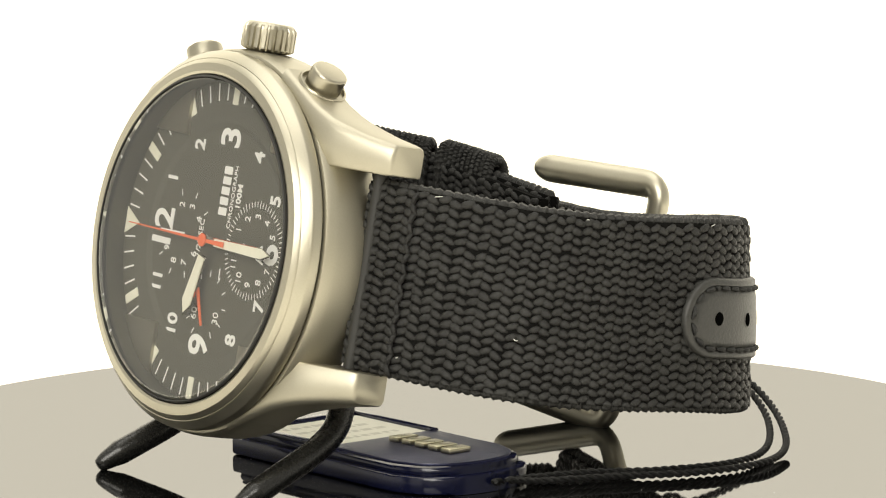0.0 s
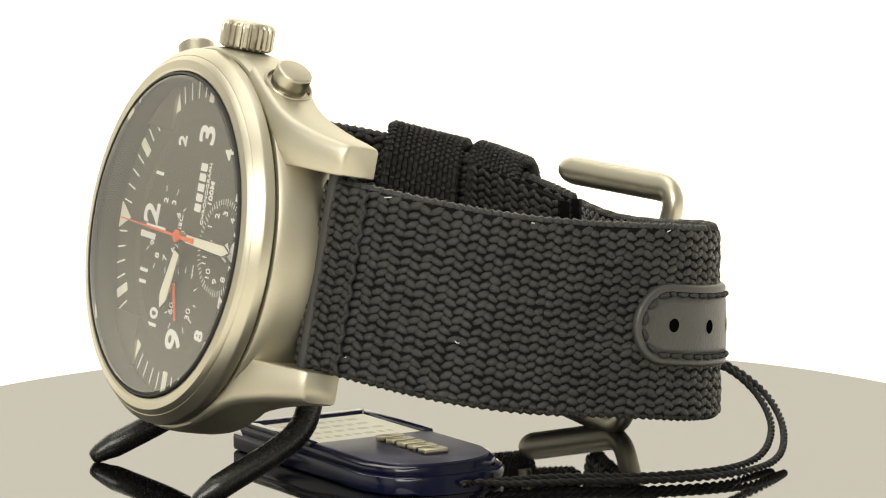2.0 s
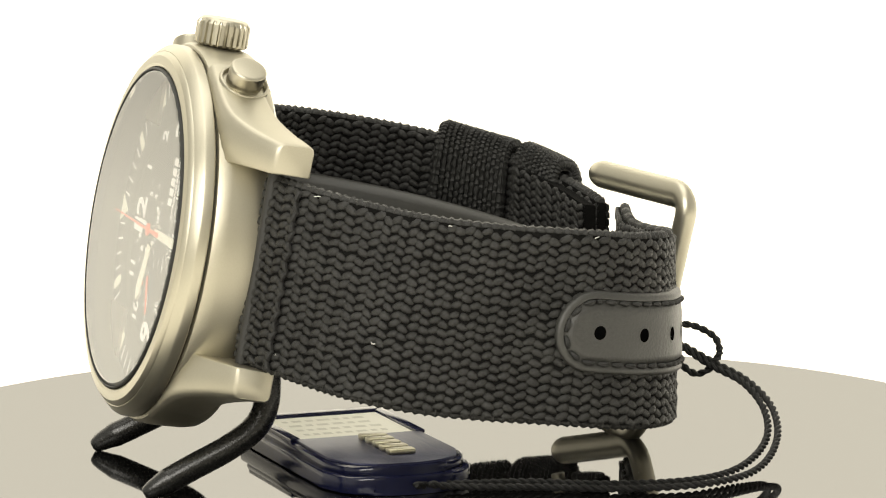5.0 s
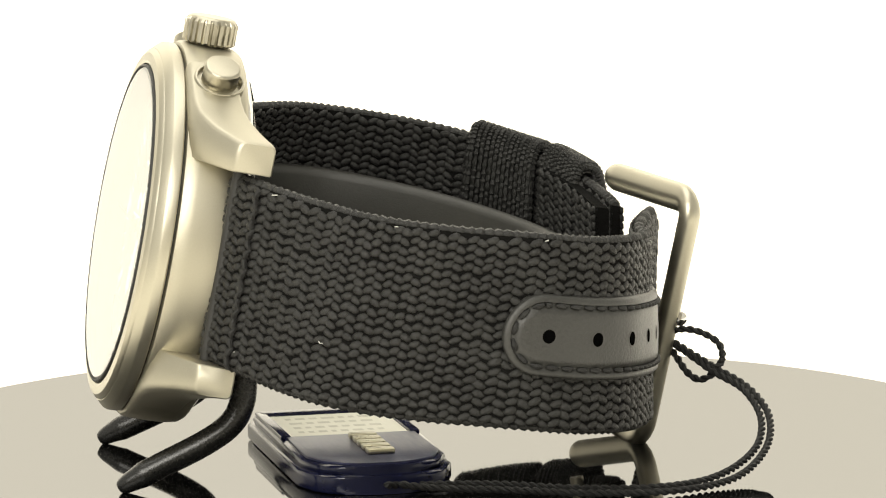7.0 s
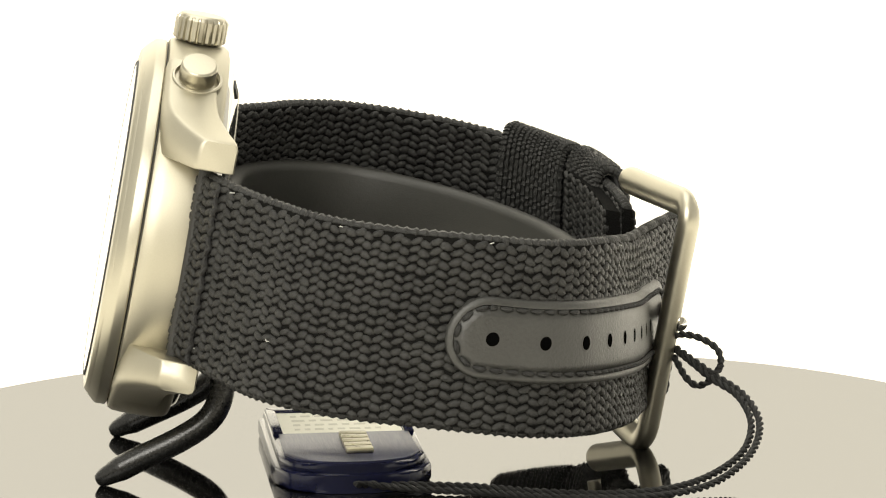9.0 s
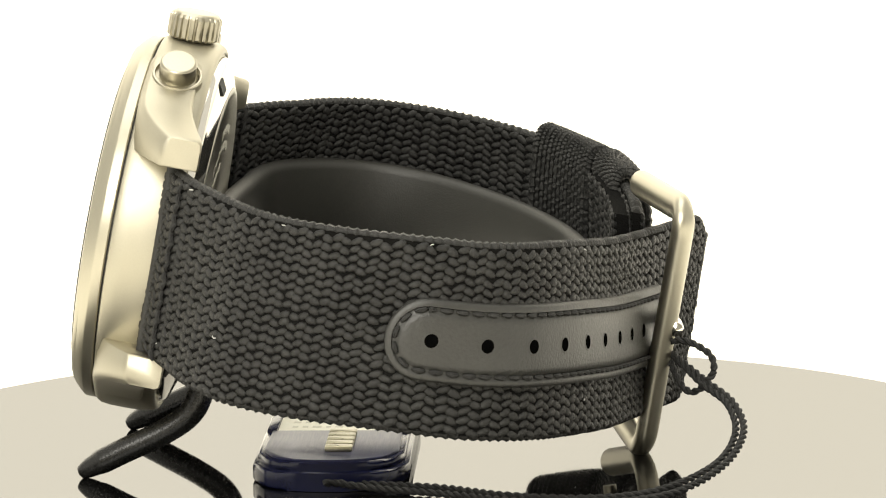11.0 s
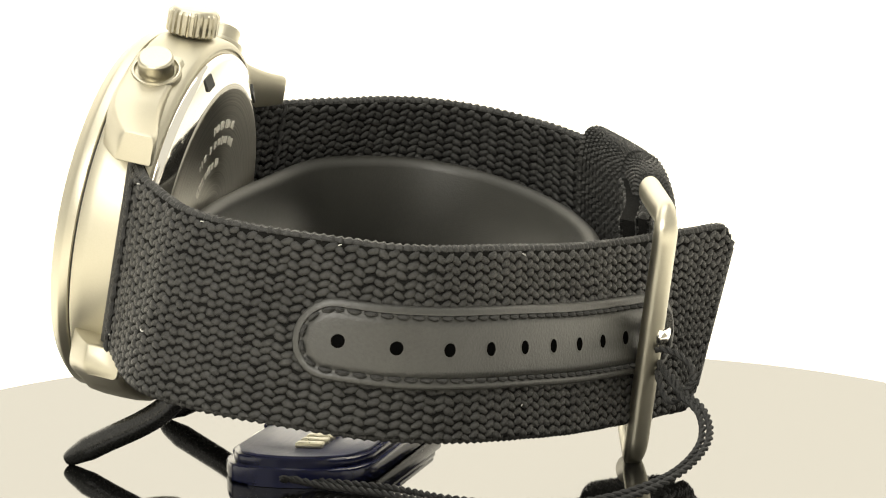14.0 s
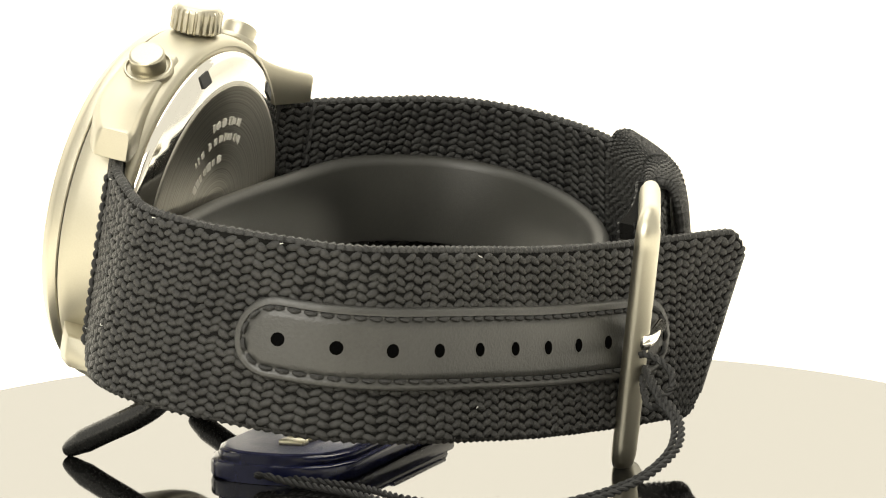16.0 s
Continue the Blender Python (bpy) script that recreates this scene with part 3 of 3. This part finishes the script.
def edge_cord(rb, s0, s1, v_of, h, r=0.42):
    """The bound edge of the webbing, slightly knotted."""
    ss = np.arange(s0, s1, 0.35)
    bm = bmesh.new()
    pts = [Vector(rb.at(s, v_of(s), h)) for s in ss]
    tube(bm, pts, lambda t: r * (1 + 0.22 * math.sin(t * (s1 - s0) * 2 * math.pi / 1.0)), 8)
    return bm


FRONT = Ribbon([(19.4, -0.2, 2.9), (23.2, -0.3, 1.1), (28.1, -0.4, -1.1), (33.3, -0.4, -3.5), (37.2, -0.3, -6.5), (39.8, -0.1, -11.2), (41.2, 0.3, -17.0), (41.6, 0.7, -21.9), (41.4, 1.0, -26.9), (39.8, 1.1, -32.2), (36.3, 1.2, -37.0), (30.9, 1.0, -40.5),
                (24.1, 0.5, -43.4), (13.7, -0.6, -46.5), (1.2, -1.7, -49.4), (-9.1, -2.1, -52.4), (-24.0, -2.2, -57.7)], 1, cut=10.5)
BACK = Ribbon([(-20.4, -0.3, 2.4), (-25.0, -0.1, 0.6), (-31.8, 0.4, -2.7), (-37.0, 0.9, -6.7), (-41.2, 1.3, -12.6), (-42.7, 1.5, -19.2), (-41.5, 1.6, -27.0), (-38.4, 1.5, -34.2), (-33.6, 1.0, -40.7), (-27.6, 0.7, -45.1), (-19.0, -0.2, -47.9), (-11.8, -1.0, -48.9)], -1, inset=0.3, tilt=(0.22, 0.21))
HALF = 9.6


def tip_trim(s):
    """The strap's free end is cut round."""
    d = FRONT.length - s
    w = 0.0 if d > 4 else 2.4 * (1 - d / 4) ** 2
    return -HALF + 0.15 + w, HALF - w


def build_strap():
    strap = part("strap", ribbon_bm(FRONT, 0.0, FRONT.length, 0, 0, -0.75, 0.7, 160, 10, tip_trim), NYLON_BASE, watch, "black woven nylon strap")
    mesh_part("weave", yarn_mesh("weave", FRONT, 0.2, FRONT.length - 0.3, 0, 0, 0.62, 1.0, trim=lambda s: tip_trim(s), band=(27.0, 9.5)), NYLON, strap, smooth=80)["kind"] = "stuff"
    mesh_part("weave", yarn_mesh("weave", FRONT, 60.0, FRONT.length - 0.3, 0, 0, -0.7, -1.0, trim=lambda s: tip_trim(s)), NYLON, strap, smooth=80)["kind"] = "stuff"
    for v in (0, 1):
        part("selvedge", edge_cord(FRONT, 0.3, FRONT.length - 0.2, lambda s: tip_trim(s)[v], 0.1, 0.55), NYLON, strap)
    bm = bmesh.new()
    tube(bm, [Vector(FRONT.at(FRONT.length - 0.1, v, 0.1)) for v in np.linspace(-7.3, 7.3, 40)], 0.7, 8)
    part("sealed_end", bm, NYLON, strap)
    bm = bmesh.new()
    tube(bm, [Vector((20.6, v, 2.6)) for v in np.linspace(-9.2, 9.2, 20)], 0.5, 12)
    part("bar_loop", bm, NYLON_BASE, strap)
    # the line of stitching near the lug, pulled into a groove
    for k, v in enumerate(np.arange(-9.1, 9.2, 1.05)):
        bm = bmesh.new()
        lean = random.uniform(0.35, 0.6) * (1 if k % 2 else -1)
        tube(bm, [Vector(FRONT.at(5.6 + lean * (q - 0.5), v + 1.25 * (q - 0.5), 0.85 + 0.32 * math.sin(math.pi * q))) for q in np.linspace(0, 1, 7)], lambda q: 0.16 + 0.14 * math.sin(math.pi * q), 6)
        part("stitch", bm, THREAD, strap)
    build_patch(strap)
    # stray lint caught in the webbing
    for k in range(7):
        sa = random.uniform(6, 100)
        va = HALF - 0.2 if k % 3 else random.uniform(-8, 8)
        bm = bmesh.new()
        d = [random.uniform(-0.5, 0.5) for _ in range(6)]
        tube(bm, smooth_path([FRONT_OR(FRONT, sa, va, 0.95), FRONT_OR(FRONT, sa + d[0], va + 0.3 * d[1], 1.15), FRONT_OR(FRONT, sa + d[2], va + 0.4 * d[3], 1.1)], 0.15), 0.05, 5)
        part("lint", bm, LINT, strap)
    strap2 = part("strap", ribbon_bm(BACK, 0.0, BACK.length, -HALF, HALF, -0.75, 0.7, 140, 10), NYLON_BASE, watch, "black woven nylon strap, buckle side")
    mesh_part("weave", yarn_mesh("weave", BACK, 0.5, BACK.length, -HALF, HALF, -0.7, -1.0), NYLON, strap2, smooth=80)["kind"] = "stuff"
    mesh_part("weave", yarn_mesh("weave", BACK, 0.5, BACK.length, -HALF, HALF, 0.66, 1.0), NYLON, strap2, smooth=80)["kind"] = "stuff"
    for v in (HALF, -HALF):
        part("selvedge", edge_cord(BACK, 0.3, BACK.length, lambda s: v, 0.0, 0.6), NYLON, strap2)
    for v in np.arange(-9.3, 9.4, 1.55):
        bm = bmesh.new()
        tube(bm, [Vector(BACK.at(5.0 + 0.3 * k, v + 1.2 * (k - 0.5), -1.05 - 0.2 * math.sin(math.pi * k))) for k in np.linspace(0, 1, 5)], 0.28, 6)
        part("stitch", bm, THREAD, strap2)
    # a folded second layer at the buckle end
    part("folded_layer", ribbon_bm(BACK, BACK.length - 16, BACK.length + 0.0, -8.6, 9.2, -2.6, -0.9, 20, 8), NYLON_BASE, strap2)
    mesh_part("folded_weave", yarn_mesh("folded_weave", BACK, BACK.length - 16, BACK.length, -8.6, 9.2, -2.55, -1.0), NYLON, strap2, smooth=80)["kind"] = "stuff"
    # two keepers: flattened loops of ribbed webbing round the strap
    for s0, wide, reach in ((51.2, 9.8, 11.4), (63.2, 7.8, 11.6)):
        loop = []
        for k in range(72):
            a = 2 * math.pi * k / 72
            c, q = math.cos(a), math.sin(a)
            loop.append((reach * math.copysign(abs(c) ** 0.4, c), 0.5 + 2.3 * math.copysign(abs(q) ** 0.7, q)))
        bm = bmesh.new()
        rows_o = [[bm.verts.new(FRONT_OR(BACK, s0 + wide * t, v, h)) for t in np.linspace(0, 1, 6)] for v, h in loop]
        rows_i = [[bm.verts.new(FRONT_OR(BACK, s0 + wide * t, v * 0.92, 0.5 + (h - 0.5) * 0.68)) for t in np.linspace(0, 1, 6)] for v, h in loop]
        n = len(rows_o)
        for k in range(n):
            a, b, c, d = rows_o[k], rows_o[(k + 1) % n], rows_i[k], rows_i[(k + 1) % n]
            for j in range(5):
                bm.faces.new((a[j], a[j + 1], b[j + 1], b[j]))
                bm.faces.new((c[j], c[j + 1], d[j + 1], d[j]))
            for j in (0, 5):
                bm.faces.new((a[j], b[j], d[j], c[j]))
        keeper = part("keeper", bm, WEBBING, strap2, "ribbed black webbing keeper loop")
        bm = bmesh.new()
        for t in np.arange(0.35, wide, 0.72):
            path = smooth_path([FRONT_OR(BACK, s0 + t, v * 1.012, 0.5 + (h - 0.5) * 1.05) for v, h in loop], 0.3, True)
            tube(bm, path, lambda q: 0.33 + 0.11 * math.sin(q * 420 + t * 4), 6, closed=True)
        part("ribs", bm, NYLON, keeper)["kind"] = "stuff"
        for t in (0.0, wide):
            bm = bmesh.new()
            tube(bm, smooth_path([FRONT_OR(BACK, s0 + t, v * 0.975, 0.5 + (h - 0.5) * 0.9) for v, h in loop], 0.3, True), lambda q: 0.5 + 0.1 * math.sin(q * 420), 7, closed=True)
            part("selvedge", bm, NYLON, keeper)


def FRONT_OR(rb, s, v, h):
    return Vector(rb.at(s, v, h))


def build_patch(strap):
    """The leather reinforcement with its rim, stitches and punched holes."""
    s0, s1, vm, w = PATCH
    n = 90

    def outline(inset):
        ww = w - inset
        pts = []
        for k in range(17):
            a = radians(90 + 180 * k / 16)
            pts.append((s0 + w + ww * math.cos(a), vm + ww * math.sin(a)))
        for k in range(n + 1):
            pts.append((s0 + w + (s1 - s0 - 2 * w) * k / n, vm - ww))
        for k in range(17):
            a = radians(-90 + 180 * k / 16)
            pts.append((s1 - w + ww * math.cos(a), vm + ww * math.sin(a)))
        for k in range(n + 1):
            pts.append((s1 - w - (s1 - s0 - 2 * w) * k / n, vm + ww))
        return pts

    bm = bmesh.new()
    rings = []
    for inset, h in ((0.0, 0.8), (0.05, 1.3), (0.25, 1.5), (0.75, 1.5), (0.88, 1.24), (1.22, 1.24), (1.45, 1.5), (2.0, 1.56), (2.8, 1.575)):
        rings.append([bm.verts.new(FRONT_OR(FRONT, s, v, h)) for s, v in outline(inset)])
    m = len(rings[0])
    for a, b in zip(rings, rings[1:]):
        for k in range(m):
            bm.faces.new((a[k], a[(k + 1) % m], b[(k + 1) % m], b[k]))
    q = rings[-1]
    bm.faces.new(q[:17])
    bm.faces.new(q[17 + n + 1:17 + n + 18])
    low, high = q[16:17 + n + 1] + [q[17 + n + 1]], [q[0]] + q[17 + n + 18:][::-1] + [q[17 + n + 17]]
    low, high = low[1:-1], high[1:-1]
    bm.faces.new((q[16], low[0], high[0], q[0]))
    for k in range(n):
        bm.faces.new((low[k], low[k + 1], high[k + 1], high[k]))
    bm.faces.new((low[-1], q[17 + n + 1], q[17 + n + 17], high[-1]))
    patch = part("leather_patch", bm, LEATHER, strap, "black leather patch with punched holes and stitched rim", smooth=60)
    track = outline(1.05)
    length = [0.0]
    for a, b in zip(track, track[1:]):
        length.append(length[-1] + math.hypot(b[0] - a[0], b[1] - a[1]))
    d = 0.3
    ts, tv = [q[0] for q in track], [q[1] for q in track]
    while d < length[-1]:
        bm = bmesh.new()
        pts = [FRONT_OR(FRONT, np.interp(d + 1.25 * k, length, ts), np.interp(d + 1.25 * k, length, tv), 1.3 + 0.3 * math.sin(math.pi * k)) for k in np.linspace(0, 1, 6)]
        tube(bm, pts, lambda q: 0.17 + 0.11 * math.sin(math.pi * q), 6)
        part("stitch", bm, THREAD, strap)
        d += 1.75
    for s in HOLES:
        bm = bmesh.new()
        rows = []
        for r, h in ((0.95, 1.585), (0.8, 1.62), (0.7, 1.595)):
            rows.append([bm.verts.new(FRONT_OR(FRONT, s + r * math.cos(a), vm + r * math.sin(a), h)) for a in np.linspace(0, 2 * np.pi, 20, endpoint=False)])
        for a, b in zip(rows, rows[1:]):
            for k in range(20):
                bm.faces.new((a[k], a[(k + 1) % 20], b[(k + 1) % 20], b[k]))
        part("hole_rim", bm, LEATHER, strap)
        # black disc on the leather, for the shade inside the hole
        bm = bmesh.new()
        bm.faces.new([bm.verts.new(FRONT_OR(FRONT, s + 0.72 * math.cos(a), vm + 0.72 * math.sin(a), 1.602)) for a in np.linspace(0, 2 * np.pi, 20, endpoint=False)])
        part("hole_shade", bm, HOLE_SHADE, strap)


def build_buckle():
    top_bar, low_bar = Vector((1.3, 12.1, -51.6)), Vector((-2.2, -15.9, -52.1))
    top_end, low_end = Vector((-14.9, 11.7, -45.8)), Vector((-17.6, -13.8, -47.2))
    corner = 2.6
    pts = [top_end]
    for c, a, b in ((top_bar, top_end, low_bar), (low_bar, top_bar, low_end)):
        p0, p1 = c + (a - c).normalized() * corner, c + (b - c).normalized() * corner
        for k in range(9):
            t = k / 8
            pts.append(p0 * (1 - t) ** 2 + c * 2 * t * (1 - t) + p1 * t * t)
    pts.append(low_end)
    path = []
    for a, b in zip(pts, pts[1:]):
        k = max(1, int((b - a).length / 0.25))
        path += [a + (b - a) * j / k for j in range(k)]
    path.append(pts[-1])
    bm = bmesh.new()
    tube(bm, path, round_end(1.0), 20, squash=(1.2, 1.6, (0.35, 0.0, -0.94)))
    buckle = part("buckle", bm, STEEL_SMOOTH, watch, "square steel buckle frame")
    bm = bmesh.new()
    tube(bm, [top_end.lerp(low_end, 0.14), low_end.lerp(top_end, 0.1)], 0.8, 12)
    part("hinge_bar", bm, STEEL_SMOOTH, buckle)
    bm = bmesh.new()
    tube(bm, smooth_path([(-16.3, -0.8, -47.8), (-9.0, -1.0, -51.3), (-2.4, -1.2, -52.8), (0.8, -1.3, -53.0)], 0.6), round_end(0.85), 12)
    part("prong", bm, POLISHED, buckle, "polished steel prong")


WEBBING = surface("ribbed_webbing", (0.012, 0.012, 0.0105), (0.032, 0.0315, 0.027), 0.6, 0.0, 2200, 150, 0.9, 1500, stretch=(1.0, 0.2, 1.0), sheen=0.2)
PATCH = (37.4, 102.0, -0.05, 4.2)
HOLES = [42.2 + 5.98 * k for k in range(9)]
build_case()
build_back()
build_dial()
# the head sits slightly turned against its strap
SEAT = Matrix.Rotation(radians(-0.8), 4, "Y")
for ob in watch.children_recursive:
    ob.data.transform(SEAT)
build_strap()
build_buckle()

# ---- display stand: a rubber cuff inside the strap on two bent legs ----
stand = thing("watch_stand", WATCH_AT, "dark grey rubber watch cuff on two bent black legs", "stand")


def build_stand():
    line = [(0.1, -1.0), (-17.3, -2.3), (-29.0, -4.1), (-35.7, -8.4), (-39.4, -14.2), (-39.3, -21.0), (-34.9, -28.6), (-27.8, -35.2), (-18.7, -40.0), (-8.5, -42.1),
            (5.8, -41.9), (17.1, -39.1), (27.4, -33.9), (34.1, -26.7), (36.3, -18.9), (34.4, -11.1), (26.6, -5.2), (15.4, -2.3)]
    ring = smooth_path([(x, 0.1 - 0.028 * x - 0.025 * z, z) for x, z in line], 1.2, True)
    n = len(ring)
    bm = bmesh.new()
    prof = []
    for k in range(9):
        a = math.pi * k / 8
        prof.append((1.1 * math.cos(a), 1.4 + 1.1 * math.sin(a)))
    prof += [(-1.1, -7.2), (-0.6, -7.9), (0.6, -7.9), (1.1, -7.2)]
    rings = []
    for i, q in enumerate(ring):
        t = (ring[(i + 1) % n] - ring[i - 1]).normalized()
        out = Vector((-t.z, 0, t.x))
        rings.append([bm.verts.new(q + out * h + Vector((0, y, 0))) for h, y in prof])
    m = len(prof)
    for i in range(n):
        a, b = rings[i], rings[(i + 1) % n]
        for k in range(m):
            bm.faces.new((a[k], a[(k + 1) % m], b[(k + 1) % m], b[k]))
    part("cuff", bm, RUBBER, stand, "dark grey rubber cuff")
    inv = WATCH_AT.inverted()
    for path in (LEG_NEAR, LEG_FAR):
        bm = bmesh.new()
        tube(bm, smooth_path([inv @ (Vector(q) * MM) / MM for q in path], 0.2), lambda t: 1.4 * min(1.0, 0.3 + math.sqrt(t / 0.16) * 0.7), 16)
        part("leg", bm, LEG_COAT, stand, "bent black coated leg")


LEG_NEAR = [(-33.4, -20.8, 0.5), (-31.6, -20.8, 1.5), (-28.6, -20.6, 3.0), (-24.2, -20.2, 5.1), (-21.3, -19.9, 7.1), (-20.0, -19.6, 9.5), (-19.7, -19.2, 12.8)]
LEG_FAR = [(-35.6, 8.2, 0.5), (-34.0, 8.0, 1.4), (-31.2, 7.6, 2.7), (-26.8, 7.1, 4.8), (-24.0, 6.8, 6.7), (-22.8, 6.6, 9.1), (-22.4, 6.5, 12.4)]
build_stand()

# ---- swing tag ----
TAG_AT = pose(-0.0076, -0.0077, 0, 0, 0, 8.9)
tag = thing("swing_tag", TAG_AT, "navy blue plastic swing tag with cream paper label", "tag")


def build_tag():
    body = [(-7.9, 18.6), (-8.5, 18.0), (-8.5, -11.0), (-7.3, -14.4)]
    for k in range(1, 12):
        a = radians(200 + 140 * k / 12)
        body.append((7.75 * math.cos(a), -12.9 + 4.8 * math.sin(a)))
    body += [(7.3, -14.4), (8.5, -11.0), (8.5, 18.0), (7.9, 18.6)]
    bm = bmesh.new()
    prism(bm, body, 0.05, 2.0, bevel=0.35)
    part("body", bm, TAG_BLUE, tag, "glossy navy plastic body", smooth=30)
    bm = bmesh.new()
    prism(bm, [(x * 0.94, y * 0.95 + 0.2) for x, y in body], 1.9, 2.95, bevel=0.45)
    part("upper_shell", bm, TAG_BLUE, tag, smooth=30)
    front = [(-7.2, 1.6)] + [(x * 0.86, y * 0.9) for x, y in body[2:-2]] + [(7.2, 1.6)]
    bm = bmesh.new()
    prism(bm, front, 2.9, 3.2, bevel=0.12)
    face = part("brushed_face", bm, TAG_BRUSHED, tag, "brushed navy metallic face")
    for pts in ([(-7.8, 1.6), (-6.7, 1.6), (-6.7, 15.2), (-7.8, 17.2)], [(7.8, 1.6), (6.7, 1.6), (6.7, 15.2), (7.8, 17.2)], [(-7.7, 17.2), (-6.6, 15.2), (6.6, 15.2), (7.7, 17.2)]):
        bm = bmesh.new()
        prism(bm, pts, 2.85, 3.3, bevel=0.12)
        part("rim", bm, TAG_BLUE, tag)
    bm = bmesh.new()
    prism(bm, [(-6.65, 1.65), (6.65, 1.65), (6.65, 15.15), (-6.65, 15.15)], 2.8, 3.02)
    label = part("label", bm, LABEL, tag, "cream paper label with faint grey printing")
    for k in range(4):
        y = 12.3 - 2.7 * k
        x = -5.2
        while x < 4.6:
            w = random.uniform(0.5, 1.5)
            bm = bmesh.new()
            prism(bm, [(x, y), (x + w, y), (x + w, y + 1.0), (x, y + 1.0)], 3.024, 3.034)
            part("print_bar", bm, INK, label)
            x += w + 0.5
    for k in range(5):
        # the maker's mark as plain raised blocks
        bm = bmesh.new()
        prism(bm, rounded_rect(1.5, 0.85, 0.25, 3, 0.8, -1.2 - 2.3 * k), 3.18, 3.75, bevel=0.12)
        part("raised_mark", bm, GOLD, face)


build_tag()

# ---- cord of the tag, tied round the buckle's prong ----
cord = thing("tag_cord", pose(0.0290, -0.0290, 0), "twisted black cord tied from the tag to the buckle", "cord")


def strand(points, r=0.33):
    """Two yarns twisted round each other along a path in turntable millimetres."""
    path = smooth_path(points, 0.25)
    base = Vector((29.0, -29.0, 0))
    bm = bmesh.new()
    for ph in (0, math.pi):
        out, run = [], 0.0
        for i, q in enumerate(path):
            if i:
                run += (q - path[i - 1]).length
            t = (path[min(i + 1, len(path) - 1)] - path[max(i - 1, 0)]).normalized()
            u = t.cross(Vector((0.2, 0.3, 1))).normalized()
            v = t.cross(u)
            a = ph + run * 2 * math.pi / 2.0
            out.append(q - base + (u * math.cos(a) + v * math.sin(a)) * r * 0.62)
        tube(bm, out, r * 0.72, 7)
    return bm


CORD_A = [(-5.1, -26.0, 1.2), (-1.7, -24.0, 0.8), (7.1, -24.6, 0.75), (14.9, -27.7, 0.75), (23.7, -28.4, 0.8), (30.5, -24.2, 1.0), (35.5, -17.1, 2.4), (37.1, -11.1, 4.7), (35.8, -6.9, 7.2), (32.7, -4.2, 8.9), (30.5, -2.2, 10.4), (28.4, 0.0, 11.7)]
CORD_B = [(-3.6, -26.1, 1.3), (0.3, -26.2, 0.8), (8.1, -27.9, 0.75), (16.9, -30.8, 0.75), (25.7, -30.4, 0.8), (32.4, -25.2, 1.0), (36.7, -17.6, 2.6), (38.0, -10.9, 5.0), (36.3, -6.5, 7.4), (32.9, -3.9, 9.3), (30.3, -1.8, 10.8), (28.0, 0.4, 12.1)]
CORD_C = [(32.3, -4.0, 9.0), (33.7, -3.8, 10.0), (33.5, -3.1, 11.8), (31.7, -2.5, 13.0), (29.7, -1.9, 13.4), (28.1, -0.6, 12.9)]
CORD_D = [(32.7, -4.3, 8.7), (31.3, -3.4, 7.9), (30.0, -2.4, 8.6), (28.8, -0.8, 10.4), (27.8, 1.1, 11.7)]
for pts in (CORD_A, CORD_B, CORD_C, CORD_D):
    part("strand", strand(pts), THREAD, cord)


# ---- everything on the platter turns with it ----
def motions():
    turns = ((0, 28.811), (2, 21.205), (4, 13.863), (6, 6.94), (8, 0.0), (10, -7.478), (12, -15.132), (14, -22.912), (16, -30.613))
    for ob, rest in ((turntable, PLATTER_AT), (watch, WATCH_AT), (stand, WATCH_AT), (tag, TAG_AT), (cord, pose(0.0290, -0.0290, 0))):
        walk(ob, [(float(t), pose(0, 0, 0, 0, 0, a) @ rest) for t, a in turns])


motions()
